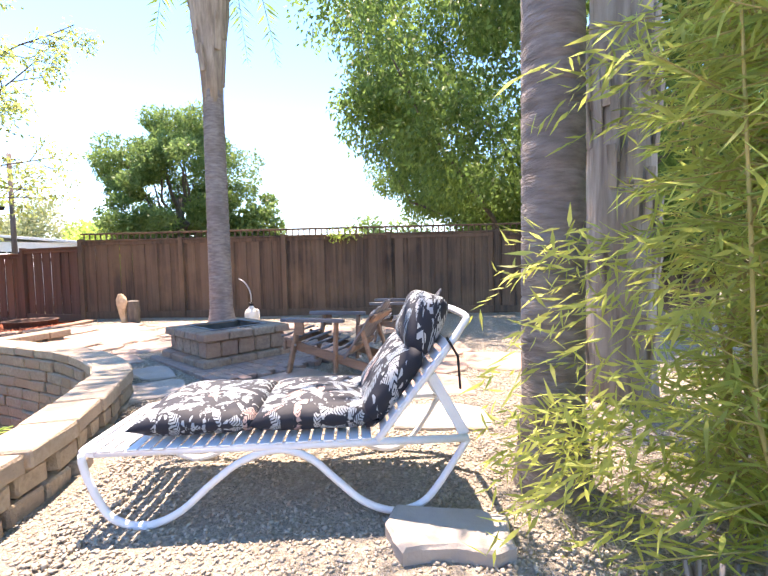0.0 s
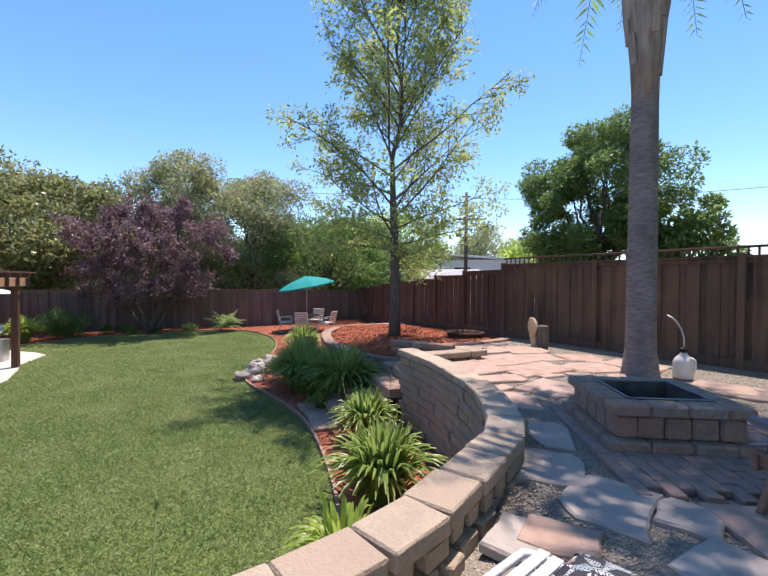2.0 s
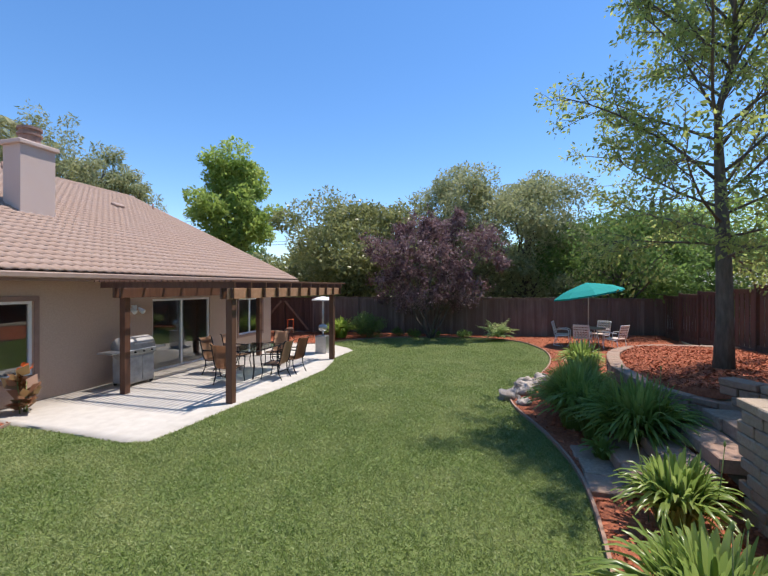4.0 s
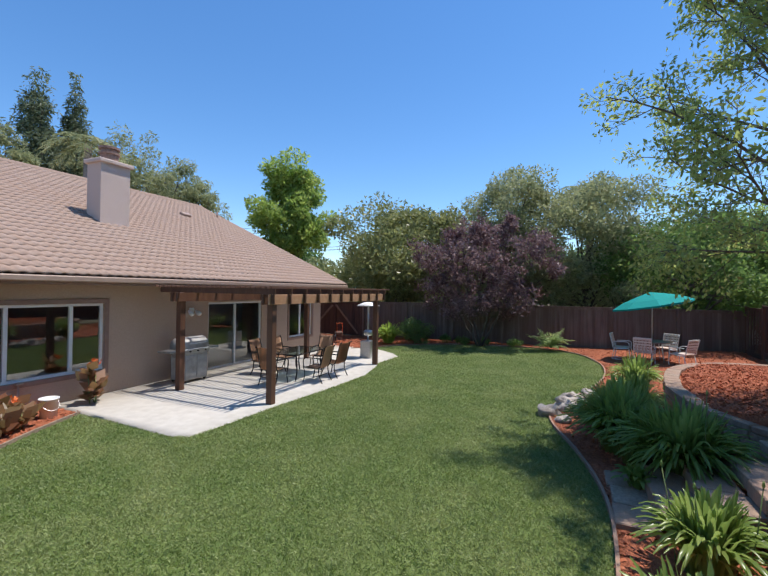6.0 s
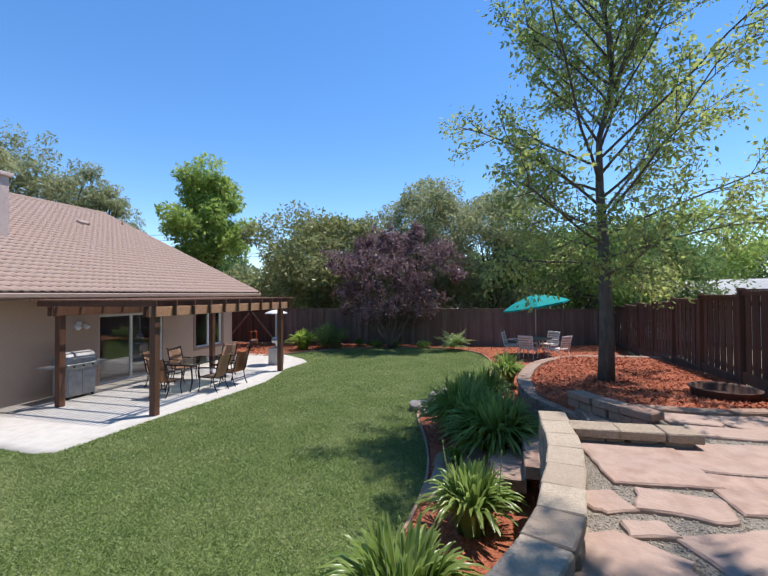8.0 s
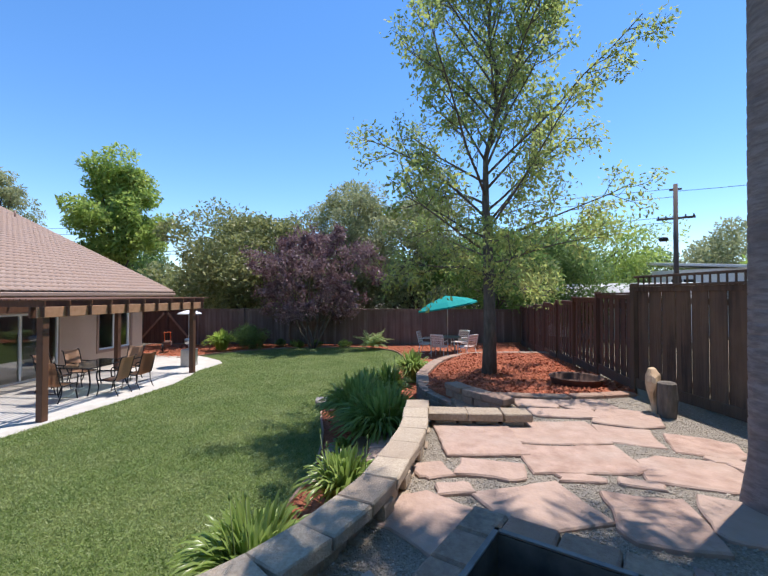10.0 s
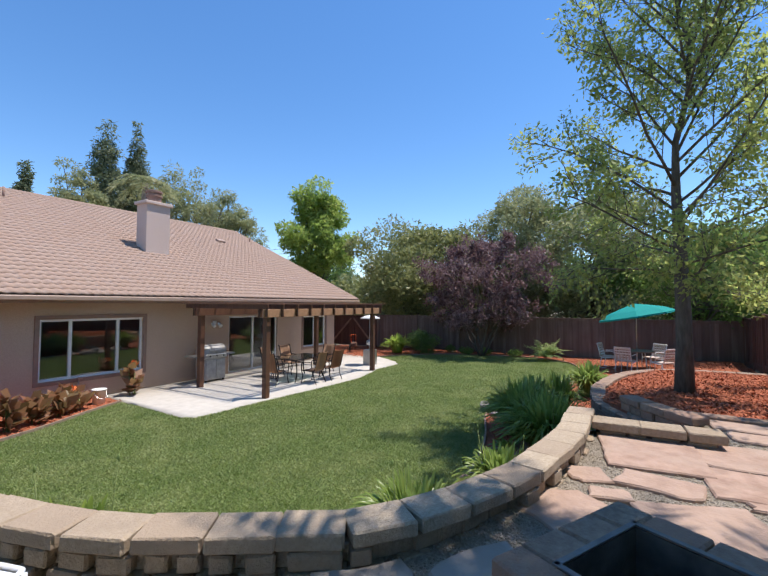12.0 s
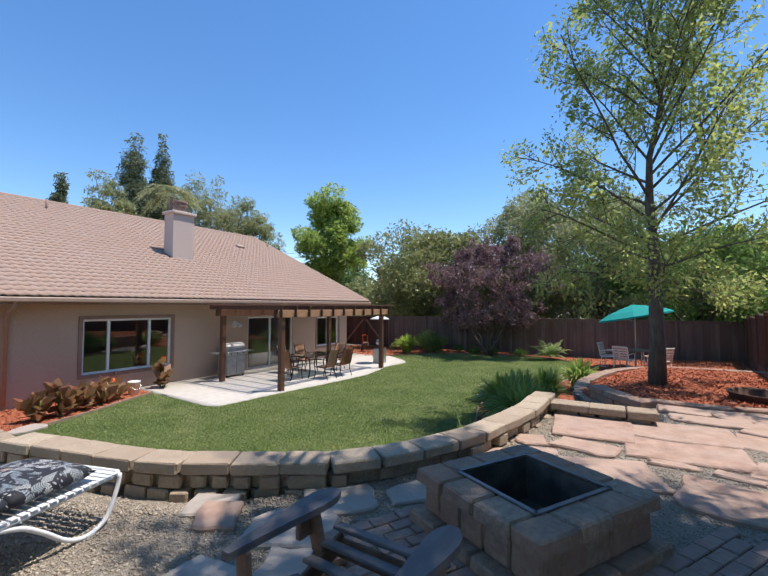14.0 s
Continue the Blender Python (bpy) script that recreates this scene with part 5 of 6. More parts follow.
flags([(-0.74, 4.78, 0.5, 0.66, 64), (-0.22, 4.68, 0.42, 0.6, 20), (0.4, 4.85, 0.66, 0.6, 10), (0.3, 5.5, 0.7, 0.6, 0), (0.25, 6.3, 0.8, 0.7, 20), (1.0, 5.8, 0.7, 0.7, 5), (-0.3, 7.75, 0.8, 0.6, 12), (-1.7, 7.6, 0.8, 0.6, 24), (-2.7, 7.9, 0.8, 0.6, 16)], "flag_red")
flags([(-2.36, 4.7, 0.3, 0.58, 52), (-1.86, 4.24, 0.42, 0.52, 46), (-1.38, 4.2, 0.46, 0.56, 26), (-1.1, 4.5, 0.3, 0.34, 26), (-0.64, 4.24, 0.4, 0.52, 100), (-1.3, 3.5, 0.3, 0.34, 36), (0.6, 4.1, 0.6, 0.45, 10)], "flag_grey")
step_stone = tagged(new("stepping_stone", flag_mesh(0.48, 0.26, 0.085, "flag_grey", 0.7)), "thick grey stone slab lying on the gravel", "stone")
step_stone.matrix_basis = pose(0.77, 2.86, -0.165, 0, 0, 8)
left_stone = tagged(new("stepping_stone", flag_mesh(0.7, 0.45, 0.05, "flag_grey", 0.7)), "flat pale stepping stone in red mulch", "stone")
left_stone.matrix_basis = pose(-2.55, -4.3, z_lawn(-2.5, -4.3) + 0.02, 0, 0, 20)

# brick pavers round the fire pit
PIT, PU, PV = Vector((-2.1, 5.57, 0)), Vector((0.885, -0.466, 0)), Vector((0.466, 0.885, 0))
PIT_DEG = math.degrees(math.atan2(PU.y, PU.x))
pavers = thing("brick_paving", "worn red-brown brick pavers round the fire pit", "paving", kind="structure")
bm = box(0.192, 0.094, 0.05, 0.006)
paver_me = bpy.data.meshes.new("paver")
bm.to_mesh(paver_me)
bm.free()
paver_me.materials.append(M["paver"])
for j in range(20):
    v = -0.62 + 0.1 * j
    for i in range(12):
        u = -1.1 + 0.2 * i + (0.1 if j % 2 else 0)
        if abs(u) < 0.43 and abs(v) < 0.43 or u > 1.12 or (u < -0.55 and v < 0.5):
            continue
        p = PIT + PU * u + PV * v
        piece("paver", paver_me, pose(p.x, p.y, -0.112 + rng.normal(0, 0.0025), rng.normal(0, 0.4), rng.normal(0, 0.4), PIT_DEG + rng.normal(0, 0.5)), pavers)

# ---- fire pit ----
pit = thing("fire_pit", "square fire pit of stacked brown concrete blocks", "fire pit", pose(PIT.x, PIT.y, -0.1, 0, 0, PIT_DEG))


def square_course(half, depth, z, H, L, material, name, shift):
    for side in range(4):
        n = round((2 * half - depth) / L)
        w = (2 * half - depth) / n
        for k in range(n):
            at = -half + w * (k + 0.5) + (0 if shift else depth)
            m = pose(0, 0, 0, 0, 0, 90 * side) @ pose(at, -half + depth / 2, z + H / 2, 0, 0, rng.normal(0, 0.6))
            piece(name, block_mesh(w - 0.008, depth, H - 0.004, 0.014, material), m, pit)


square_course(0.555, 0.2, 0.0, 0.085, 0.29, "greyblock", "base_block", True)
square_course(0.475, 0.16, 0.085, 0.175, 0.21, "greyblock", "wall_block", False)
square_course(0.515, 0.2, 0.26, 0.095, 0.25, "greyblock", "cap_block", True)
liner = part("liner", span(-0.315, 0.315, -0.315, -0.305, 0.02, 0.345), "soot", pit, "black sooty steel liner")
for q in ((-0.315, 0.315, 0.305, 0.315, 0.02, 0.345), (-0.315, -0.305, -0.305, 0.305, 0.02, 0.345), (0.305, 0.315, -0.305, 0.305, 0.02, 0.345), (-0.305, 0.305, -0.305, 0.305, 0.02, 0.05)):
    part("liner_plate", span(*q), "soot", liner)
for a in range(4):
    m = pose(0, 0, 0, 0, 0, 90 * a)
    part("liner_rim", box(0.655, 0.03, 0.01, 0.002, m @ pose(0, -0.316, 0.36)), "steel_dark", liner)

# ---- sun lounger ----
lounger = thing("sun_lounger", "white metal sun lounger with vinyl straps and raised back", "sun lounger", pose(-0.64, 2.58, -0.13, 0, 0, 18.5) @ Matrix.Diagonal((0.88, 0.92, 0.96, 1.0)))
LW, LH = 0.64, 0.33
for y in (0.0, LW):
    part("side_rail", tube([(0.06, y, LH), (1.75, y, LH - 0.01)], 0.017, 10), "white", lounger, "", True)
    leg = [(0.0, y, LH), (0.0, y, LH - 0.04), (0.03, y, 0.2), (0.1, y, 0.07), (0.2, y, 0.02), (0.3, y, 0.02), (0.42, y, 0.07), (0.56, y, 0.18), (0.7, y, 0.27), (0.86, y, 0.31), (1.0, y, 0.27), (1.12, y, 0.17), (1.24, y, 0.07), (1.36, y, 0.02), (1.46, y, 0.02), (1.56, y, 0.07), (1.68, y, 0.22), (1.75, y, LH - 0.01)]
    part("leg_bow", tube(spline(leg, 0.03), 0.016, 10), "white", lounger, "", True)
    part("foot_cap", box(0.07, 0.035, 0.03, 0.006, Matrix.Translation((0.24, y, 0.013))), "strap", lounger)
back_a = radians(49)
bx, bz = math.cos(back_a), math.sin(back_a)
HINGE = Vector((1.32, 0, LH))
end = [HINGE + Vector((bx * t, 0, bz * t)) for t in (0.0, 0.25, 0.5, 0.64)]
hoop = [end[0], end[1], end[2], end[3] + Vector((0, 0.03, 0)), end[3] + Vector((0.03, 0.1, 0.03)), end[3] + Vector((0.03, LW - 0.1, 0.03)), end[3] + Vector((0, LW - 0.03, 0))] + [p + Vector((0, LW, 0)) for p in (end[2], end[1], end[0])]
part("back_frame", tube(spline(hoop, 0.04), 0.017, 10), "white", lounger, "", True)
part("back_brace", bar((1.58, 0.02, 0.6), (1.74, 0.02, LH), 0.02, 0.05, 0.004), "white", lounger)
part("back_brace", bar((1.58, LW - 0.02, 0.6), (1.74, LW - 0.02, LH), 0.02, 0.05, 0.004), "white", lounger)
part("end_rail", tube(spline([(0.06, 0, LH), (0.0, 0.02, LH), (-0.02, 0.08, LH), (-0.02, LW - 0.08, LH), (0.0, LW - 0.02, LH), (0.06, LW, LH)], 0.03), 0.017, 10), "white", lounger, "", True)
for k in range(22):
    x = 0.05 + k * 0.058
    part("strap", box(0.045, LW + 0.045, 0.006, 0.001, Matrix.Translation((x, LW / 2, LH + 0.016))), "strap", lounger)
for k in range(8):
    p = HINGE + Vector((bx, 0, bz)) * (0.06 + 0.065 * k)
    part("strap", box(0.045, LW + 0.045, 0.006, 0.001, pose(p.x - 0.01, LW / 2, p.z + 0.012, 0, -50)), "strap", lounger)


def cushion_material():
    m = bpy.data.materials.new("black_leaf_print_fabric")
    m.use_nodes = True
    nt = m.node_tree
    p = nt.nodes["Principled BSDF"]
    tc = nt.nodes.new("ShaderNodeTexCoord")

    def math_node(op, a, b=None, c=None):
        n = nt.nodes.new("ShaderNodeMath")
        n.operation = op
        for i, v in enumerate((a, b, c)):
            if v is None:
                continue
            if isinstance(v, (int, float)):
                n.inputs[i].default_value = v
            else:
                nt.links.new(v, n.inputs[i])
        return n.outputs[0]

    def sprays(scale, spread, width, teeth, shift):
        mp = nt.nodes.new("ShaderNodeMapping")
        mp.inputs["Location"].default_value = (shift, shift * 0.7, 0)
        mp.inputs["Scale"].default_value = (1, 1, 0.02)
        nt.links.new(tc.outputs["Object"], mp.inputs["Vector"])
        v = nt.nodes.new("ShaderNodeTexVoronoi")
        v.inputs["Scale"].default_value = scale
        nt.links.new(mp.outputs["Vector"], v.inputs["Vector"])
        d = nt.nodes.new("ShaderNodeVectorMath")
        d.operation = "SUBTRACT"
        nt.links.new(mp.outputs["Vector"], d.inputs[0])
        nt.links.new(v.outputs["Position"], d.inputs[1])
        r = nt.nodes.new("ShaderNodeVectorRotate")
        r.rotation_type = "Z_AXIS"
        nt.links.new(d.outputs["Vector"], r.inputs["Vector"])
        sc = nt.nodes.new("ShaderNodeSeparateColor")
        nt.links.new(v.outputs["Color"], sc.inputs["Color"])
        nt.links.new(math_node("MULTIPLY", sc.outputs[0], 6.283), r.inputs["Angle"])
        s = nt.nodes.new("ShaderNodeSeparateXYZ")
        nt.links.new(r.outputs["Vector"], s.inputs["Vector"])
        along, across = s.outputs["X"], math_node("ABSOLUTE", s.outputs["Y"])
        taper = math_node("SUBTRACT", 1.0, math_node("DIVIDE", math_node("ABSOLUTE", along), spread))
        body = math_node("LESS_THAN", across, math_node("MULTIPLY", taper, width))
        tooth = math_node("GREATER_THAN", math_node("SINE", math_node("SUBTRACT", math_node("MULTIPLY", along, teeth), math_node("MULTIPLY", across, teeth * 0.8))), -0.35)
        return math_node("MULTIPLY", body, tooth), sc.outputs[1]

    a, ra = sprays(8.0, 0.092, 0.03, 430.0, 0.0)
    b, rb = sprays(11.0, 0.066, 0.019, 520.0, 3.3)
    c, rc = sprays(21.0, 0.026, 0.008, 160.0, 7.1)
    a = math_node("MULTIPLY", a, math_node("GREATER_THAN", ra, 0.25))
    b = math_node("MULTIPLY", b, math_node("GREATER_THAN", rb, 0.3))
    mask = math_node("MAXIMUM", math_node("MAXIMUM", a, b), math_node("MULTIPLY", c, math_node("GREATER_THAN", rc, 0.45)))
    tint = ramp_mix(nt, ra, (0.52, 0.52, 0.5), (0.2, 0.25, 0.28))
    tint = ramp_mix(nt, math_node("GREATER_THAN", rb, 0.95), tint, (0.45, 0.31, 0.27))
    col = ramp_mix(nt, mask, (0.012, 0.014, 0.022), tint)
    nt.links.new(col, p.inputs["Base Color"])
    p.inputs["Roughness"].default_value = 0.75
    bn = nt.nodes.new("ShaderNodeBump")
    bn.inputs["Strength"].default_value, bn.inputs["Distance"].default_value = 0.25, 0.01
    nt.links.new(noise_fac(nt, 9.0, space="Object"), bn.inputs["Height"])
    nt.links.new(bn.outputs["Normal"], p.inputs["Normal"])
    return m


M["print"] = cushion_material()


def pad(L, W, T, puff=0.35, n=14):
    """A stuffed cushion: rounded edges, domed and slightly uneven top."""
    bm = bmesh.new()
    bmesh.ops.create_grid(bm, x_segments=n, y_segments=n, size=0.5)
    low_ = bmesh.ops.duplicate(bm, geom=bm.verts[:] + bm.edges[:] + bm.faces[:])
    lowv = {e for e in low_["geom"] if isinstance(e, bmesh.types.BMVert)}
    ph = rng.uniform(0, 6)
    for v in bm.verts:
        x, y = 2 * v.co.x, 2 * v.co.y
        e = (max(0.0, 1 - abs(x) ** 5) * max(0.0, 1 - abs(y) ** 5)) ** 0.42
        z = e * T / 2 * (1 + puff * (1 - x * x) * (1 - y * y) + 0.07 * math.sin(5 * x + ph) * math.cos(4 * y + ph))
        v.co = Vector((v.co.x * L * (1 - 0.03 * (1 - e)), v.co.y * W * (1 - 0.03 * (1 - e)), -z * 0.8 if v in lowv else z))
    bmesh.ops.reverse_faces(bm, faces=[f for f in low_["geom"] if isinstance(f, bmesh.types.BMFace)])
    bmesh.ops.remove_doubles(bm, verts=bm.verts, dist=0.002)
    return bm


cush = thing("lounger_cushion", "black lounger cushion with a white leaf print", "cushion", lounger.matrix_basis.copy())
for x0, x1 in ((0.2, 0.75), (0.74, 1.32)):
    bm = pad(x1 - x0 + 0.04, 0.66, 0.115)
    bmesh.ops.transform(bm, matrix=Matrix.Translation(((x0 + x1) / 2, LW / 2, LH + 0.085)), verts=bm.verts)
    part("seat_pad", bm, "print", cush, "", True)
bm = pad(0.44, 0.66, 0.14)
mid_ = HINGE + Vector((bx, 0, bz)) * 0.22 + Vector((-bz, 0, bx)) * 0.075
bmesh.ops.transform(bm, matrix=pose(mid_.x, LW / 2, mid_.z, 0, -50), verts=bm.verts)
part("back_pad", bm, "print", cush, "", True)
pillow = thing("lounger_pillow", "black leaf-print head pillow tied to the lounger back", "pillow", lounger.matrix_basis.copy())
bm = pad(0.3, 0.6, 0.16)
mid_ = HINGE + Vector((bx, 0, bz)) * 0.53 + Vector((-bz, 0, bx)) * 0.11
bmesh.ops.transform(bm, matrix=pose(mid_.x, LW / 2, mid_.z, 0, -62), verts=bm.verts)
part("pad", bm, "print", pillow, "", True)
q = HINGE + Vector((bx, 0, bz)) * 0.5
part("tie", tube([q + Vector((0, -0.02, 0.06)), q + Vector((0.05, -0.03, -0.02)), q + Vector((0.06, -0.03, -0.16))], 0.006, 6), "black", pillow)


# ---- adirondack chairs ----
def adirondack(label, m):
    """A slatted wooden garden chair facing local +x, its origin on the ground."""
    c = thing("adirondack_chair", label, "chair", m, "garden chairs by the fire pit")
    W = 0.62
    for y in (-W / 2, W / 2):
        s = 1 if y > 0 else -1
        part("front_leg", bar((0.36, y, 0), (0.24, y, 0.5), 0.032, 0.075, 0.006, up=(0, 1, 0)), "wood_brown", c)
        part("rear_leg", bar((-0.12, y, 0.03), (-0.14, y, 0.5), 0.03, 0.065, 0.006, up=(0, 1, 0)), "wood_brown", c)
        part("back_leg", bar((-0.5, y - 0.05 * s, 0), (-0.36, y - 0.05 * s, 0.46), 0.03, 0.06, 0.006, up=(0, 1, 0)), "wood_brown", c)
        part("side_rail", bar((0.42, y - 0.035 * s, 0.3), (-0.5, y - 0.035 * s, 0.06), 0.028, 0.085, 0.006), "wood_brown", c)
        bm = bmesh.new()
        out = spline([(0.42, y + 0.03 * s), (0.34, y + 0.075 * s), (0.2, y + 0.07 * s), (0.0, y + 0.045 * s), (-0.22, y + 0.025 * s)], 0.06)
        inn = spline([(0.42, y - 0.02 * s), (0.34, y - 0.055 * s), (0.2, y - 0.05 * s), (0.0, y - 0.03 * s), (-0.22, y - 0.015 * s)], 0.06)
        n = min(len(out), len(inn))
        rows = [[bm.verts.new((p[0], p[1], z)) for p in side[:n]] for side, z in ((out, 0.5), (inn, 0.5), (inn, 0.53), (out, 0.53))]
        for r0, r1 in zip(rows, rows[1:] + rows[:1]):
            for i in range(n - 1):
                bm.faces.new((r0[i], r0[i + 1], r1[i + 1], r1[i]))
        bm.faces.new([r[0] for r in rows])
        bm.faces.new([r[-1] for r in rows][::-1])
        bmesh.ops.recalc_face_normals(bm, faces=bm.faces)
        arm = part("armrest", bm, "wood_grey", c)
        part("bracket", bar((0.22, y + 0.03 * s, 0.38), (0.22, y + 0.03 * s, 0.5), 0.03, 0.09, 0.004, up=(1, 0, 0)), "wood_brown", arm)
        for x, z in ((0.27, 0.28), (0.25, 0.44), (-0.38, 0.2)):
            part("bolt", tube([(x, y + 0.02 * s, z), (x, y + 0.03 * s, z)], 0.012, 8), "steel", c)
    for k in range(7):
        t = k / 6
        part("seat_slat", box(0.075, W - 0.03, 0.02, 0.005, pose(0.4 - 0.62 * t, 0, 0.365 - 0.165 * t, 0, 15)), "wood_grey", c)
    for k in range(6):
        y = -0.25 + 0.1 * k
        h = 0.64 - 0.08 * abs(k - 2.5) ** 1.4 / 2
        part("back_slat", bar((-0.2, y, 0.16), (-0.2 - h * 0.56, y * 1.12, 0.16 + h * 0.83), 0.085, 0.02, 0.005, up=(1, 0, 0.8)), "wood_grey", c)
    for t in (0.18, 0.66):
        part("back_rail", box(0.03, W - 0.02, 0.08, 0.005, pose(-0.225 - 0.56 * t * 0.7, 0, 0.15 + 0.83 * t * 0.7, 0, -34)), "wood_brown", c)
    part("stretcher", box(0.03, W, 0.09, 0.005, Matrix.Translation((0.4, 0, 0.27))), "wood_brown", c)
    part("stretcher", box(0.03, W, 0.06, 0.005, Matrix.Translation((-0.36, 0, 0.44))), "wood_brown", c)
    return c


chair = adirondack("weathered wooden adirondack chair facing the fire pit", pose(-0.6, 5.2, -0.1, 0, 0, 179))
copy_thing(chair, pose(-0.3, 7.0, -0.1, 0, 0, 190))

# ---- jug, log, tray ----
jug = thing("plastic_jug", "white plastic jug with a bent metal spout", "jug", Matrix.Translation((-3.36, 8.05, -0.12)))
part("body", lathe([(0.11, 0), (0.125, 0.02), (0.125, 0.22), (0.1, 0.28), (0.045, 0.33), (0.04, 0.36)], 14), "jug", jug, "", True)
part("cap", lathe([(0.045, 0.36), (0.045, 0.41), (0.02, 0.43)], 12), "black", jug)
part("spout", tube(spline([(0, 0, 0.42), (0, 0, 0.55), (-0.04, 0, 0.68), (-0.13, 0, 0.8), (-0.24, 0.0, 0.86)], 0.04), 0.011, 8), "steel", jug, "", True)
part("handle", tube(spline([(0.09, 0, 0.29), (0.15, 0, 0.27), (0.15, 0, 0.14), (0.12, 0, 0.1)], 0.03), 0.016, 8), "jug", jug, "", True)
stump = thing("log", "upright split log with pale sawn face by the fence", "log", pose(-6.35, 8.12, -0.13, 0, 0, -30))
bm = lathe([(0.1, 0), (0.13, 0.12), (0.165, 0.28), (0.19, 0.42), (0.175, 0.5), (0.09, 0.58)], 14)
for v in bm.verts:
    k = 1 + 0.35 * noise.noise(Vector((v.co.x * 6, v.co.y * 6, v.co.z * 4)))
    v.co = Vector((v.co.x * k, v.co.y * k * 0.5 - 0.06 * v.co.z, v.co.z + 0.05 * noise.noise(v.co * 9)))
part("wood", bm, "log", stump, "pale split face")
bm = lathe([(0.1, 0), (0.12, 0.25), (0.115, 0.44), (0.07, 0.46)], 12, None, (0.16, 0.14, 0))
for v in bm.verts:
    v.co.xy += Vector((0.02, 0.02)) * noise.noise(v.co * 8)
part("bark", bm, "bark", stump, "dark barked half")
tray = thing("plastic_tray", "low brown plastic pot tray beside the fence", "tray", Matrix.Translation((-8.35, 7.75, -0.2)))
part("rim", lathe([(0.42, 0), (0.45, 0.14), (0.48, 0.15), (0.46, 0.16), (0.42, 0.13), (0.4, 0.03)], 20), "fence_red", tray, "", True)


def boulder(label, x, y, z, s, kx=1.0):
    bm = bmesh.new()
    bmesh.ops.create_icosphere(bm, subdivisions=3, radius=s)
    o = Vector((rng.uniform(0, 50), rng.uniform(0, 50), 0))
    for v in bm.verts:
        v.co *= 1 + 0.5 * noise.noise(v.co * 1.3 / s + o) + 0.15 * noise.noise(v.co * 4 / s + o)
        v.co = Vector((v.co.x * kx, v.co.y, v.co.z * 0.72))
    ob = part("boulder", bm, "rock", None, "", True)
    ob.matrix_basis = Matrix.Translation((x, y, z + s * 0.35))
    return tagged(ob, label, "rock")


for x, y, s, k in ((-9.75, 2.62, 0.3, 1.1), (-10.35, 2.95, 0.34, 1.3), (-10.95, 3.1, 0.3, 1.0), (-9.3, 2.9, 0.2, 1.0), (-11.5, 3.45, 0.26, 1.4)):
    boulder("pale rounded boulder at the lawn edge", x, y, z_lawn(x, y), s * 0.75, k)

# ---- patio furniture ----
table = thing("patio_table", "rectangular glass-topped metal patio table", "table", pose(-10.75, -4.15, -1.165, 0, 0, 3))
top_ = part("tabletop", box(1.6, 0.95, 0.012, 0.003, Matrix.Translation((0, 0, 0.72))), "glass_top", table, "greenish textured glass top")
for q in ((0, -0.48, 1.65, 0.03), (0, 0.48, 1.65, 0.03)):
    part("rim", box(q[2], q[3], 0.03, 0.006, Matrix.Translation((q[0], q[1], 0.712))), "black", table)
for x in (-0.81, 0.81):
    part("rim", box(0.03, 0.93, 0.03, 0.006, Matrix.Translation((x, 0, 0.712))), "black", table)
    for y in (-0.4, 0.4):
        s = 1 if x > 0 else -1
        part("leg", tube(spline([(x * 0.9, y, 0.7), (x * 0.82, y * 0.95, 0.5), (x * 0.8, y * 0.95, 0.25), (x * 0.92, y, 0.0)], 0.05), 0.02, 8), "black", table, "", True)


def patio_chair(label, m, fabric):
    """A sling chair facing local +x with a curved steel frame."""
    c = thing("patio_chair", label, "chair", m, "chairs round the patio table")
    line = spline([(0.25, 0.4), (0.1, 0.4), (-0.18, 0.39), (-0.26, 0.48), (-0.33, 0.75), (-0.4, 0.98), (-0.45, 1.0)], 0.04)
    bm = bmesh.new()
    rows = [[bm.verts.new((p[0], y, p[1] + dz)) for p in line] for y, dz in ((-0.23, 0), (-0.08, -0.02), (0.08, -0.02), (0.23, 0))]
    for r0, r1 in zip(rows, rows[1:]):
        for i in range(len(line) - 1):
            bm.faces.new((r0[i], r0[i + 1], r1[i + 1], r1[i]))
    bmesh.ops.solidify(bm, geom=bm.faces[:], thickness=0.008)
    part("sling", bm, fabric, c, "", True)
    for y in (-0.25, 0.25):
        part("side_frame", tube([(p[0], y, p[1]) for p in line], 0.014, 7), "black", c, "", True)
        part("armrest", tube(spline([(-0.3, y, 0.66), (-0.1, y, 0.66), (0.18, y, 0.65), (0.27, y, 0.6), (0.26, y, 0.4)], 0.05), 0.016, 7), "black", c, "", True)
        part("front_leg", tube(spline([(0.26, y, 0.4), (0.22, y, 0.22), (0.27, y, 0.0)], 0.06), 0.014, 7), "black", c, "", True)
        part("rear_leg", tube(spline([(-0.2, y, 0.42), (-0.22, y, 0.2), (-0.32, y, 0.0)], 0.06), 0.014, 7), "black", c, "", True)
    part("cross_bar", tube([(0.24, -0.25, 0.39), (0.24, 0.25, 0.39)], 0.012, 7), "black", c, "", True)
    part("cross_bar", tube([(-0.22, -0.25, 0.2), (-0.22, 0.25, 0.2)], 0.01, 7), "black", c, "", True)
    return c


A = "bronze metal patio chair with a tan sling seat"
pc = patio_chair(A, pose(-9.55, -4.05, -1.165, 0, 0, 183), "wicker")
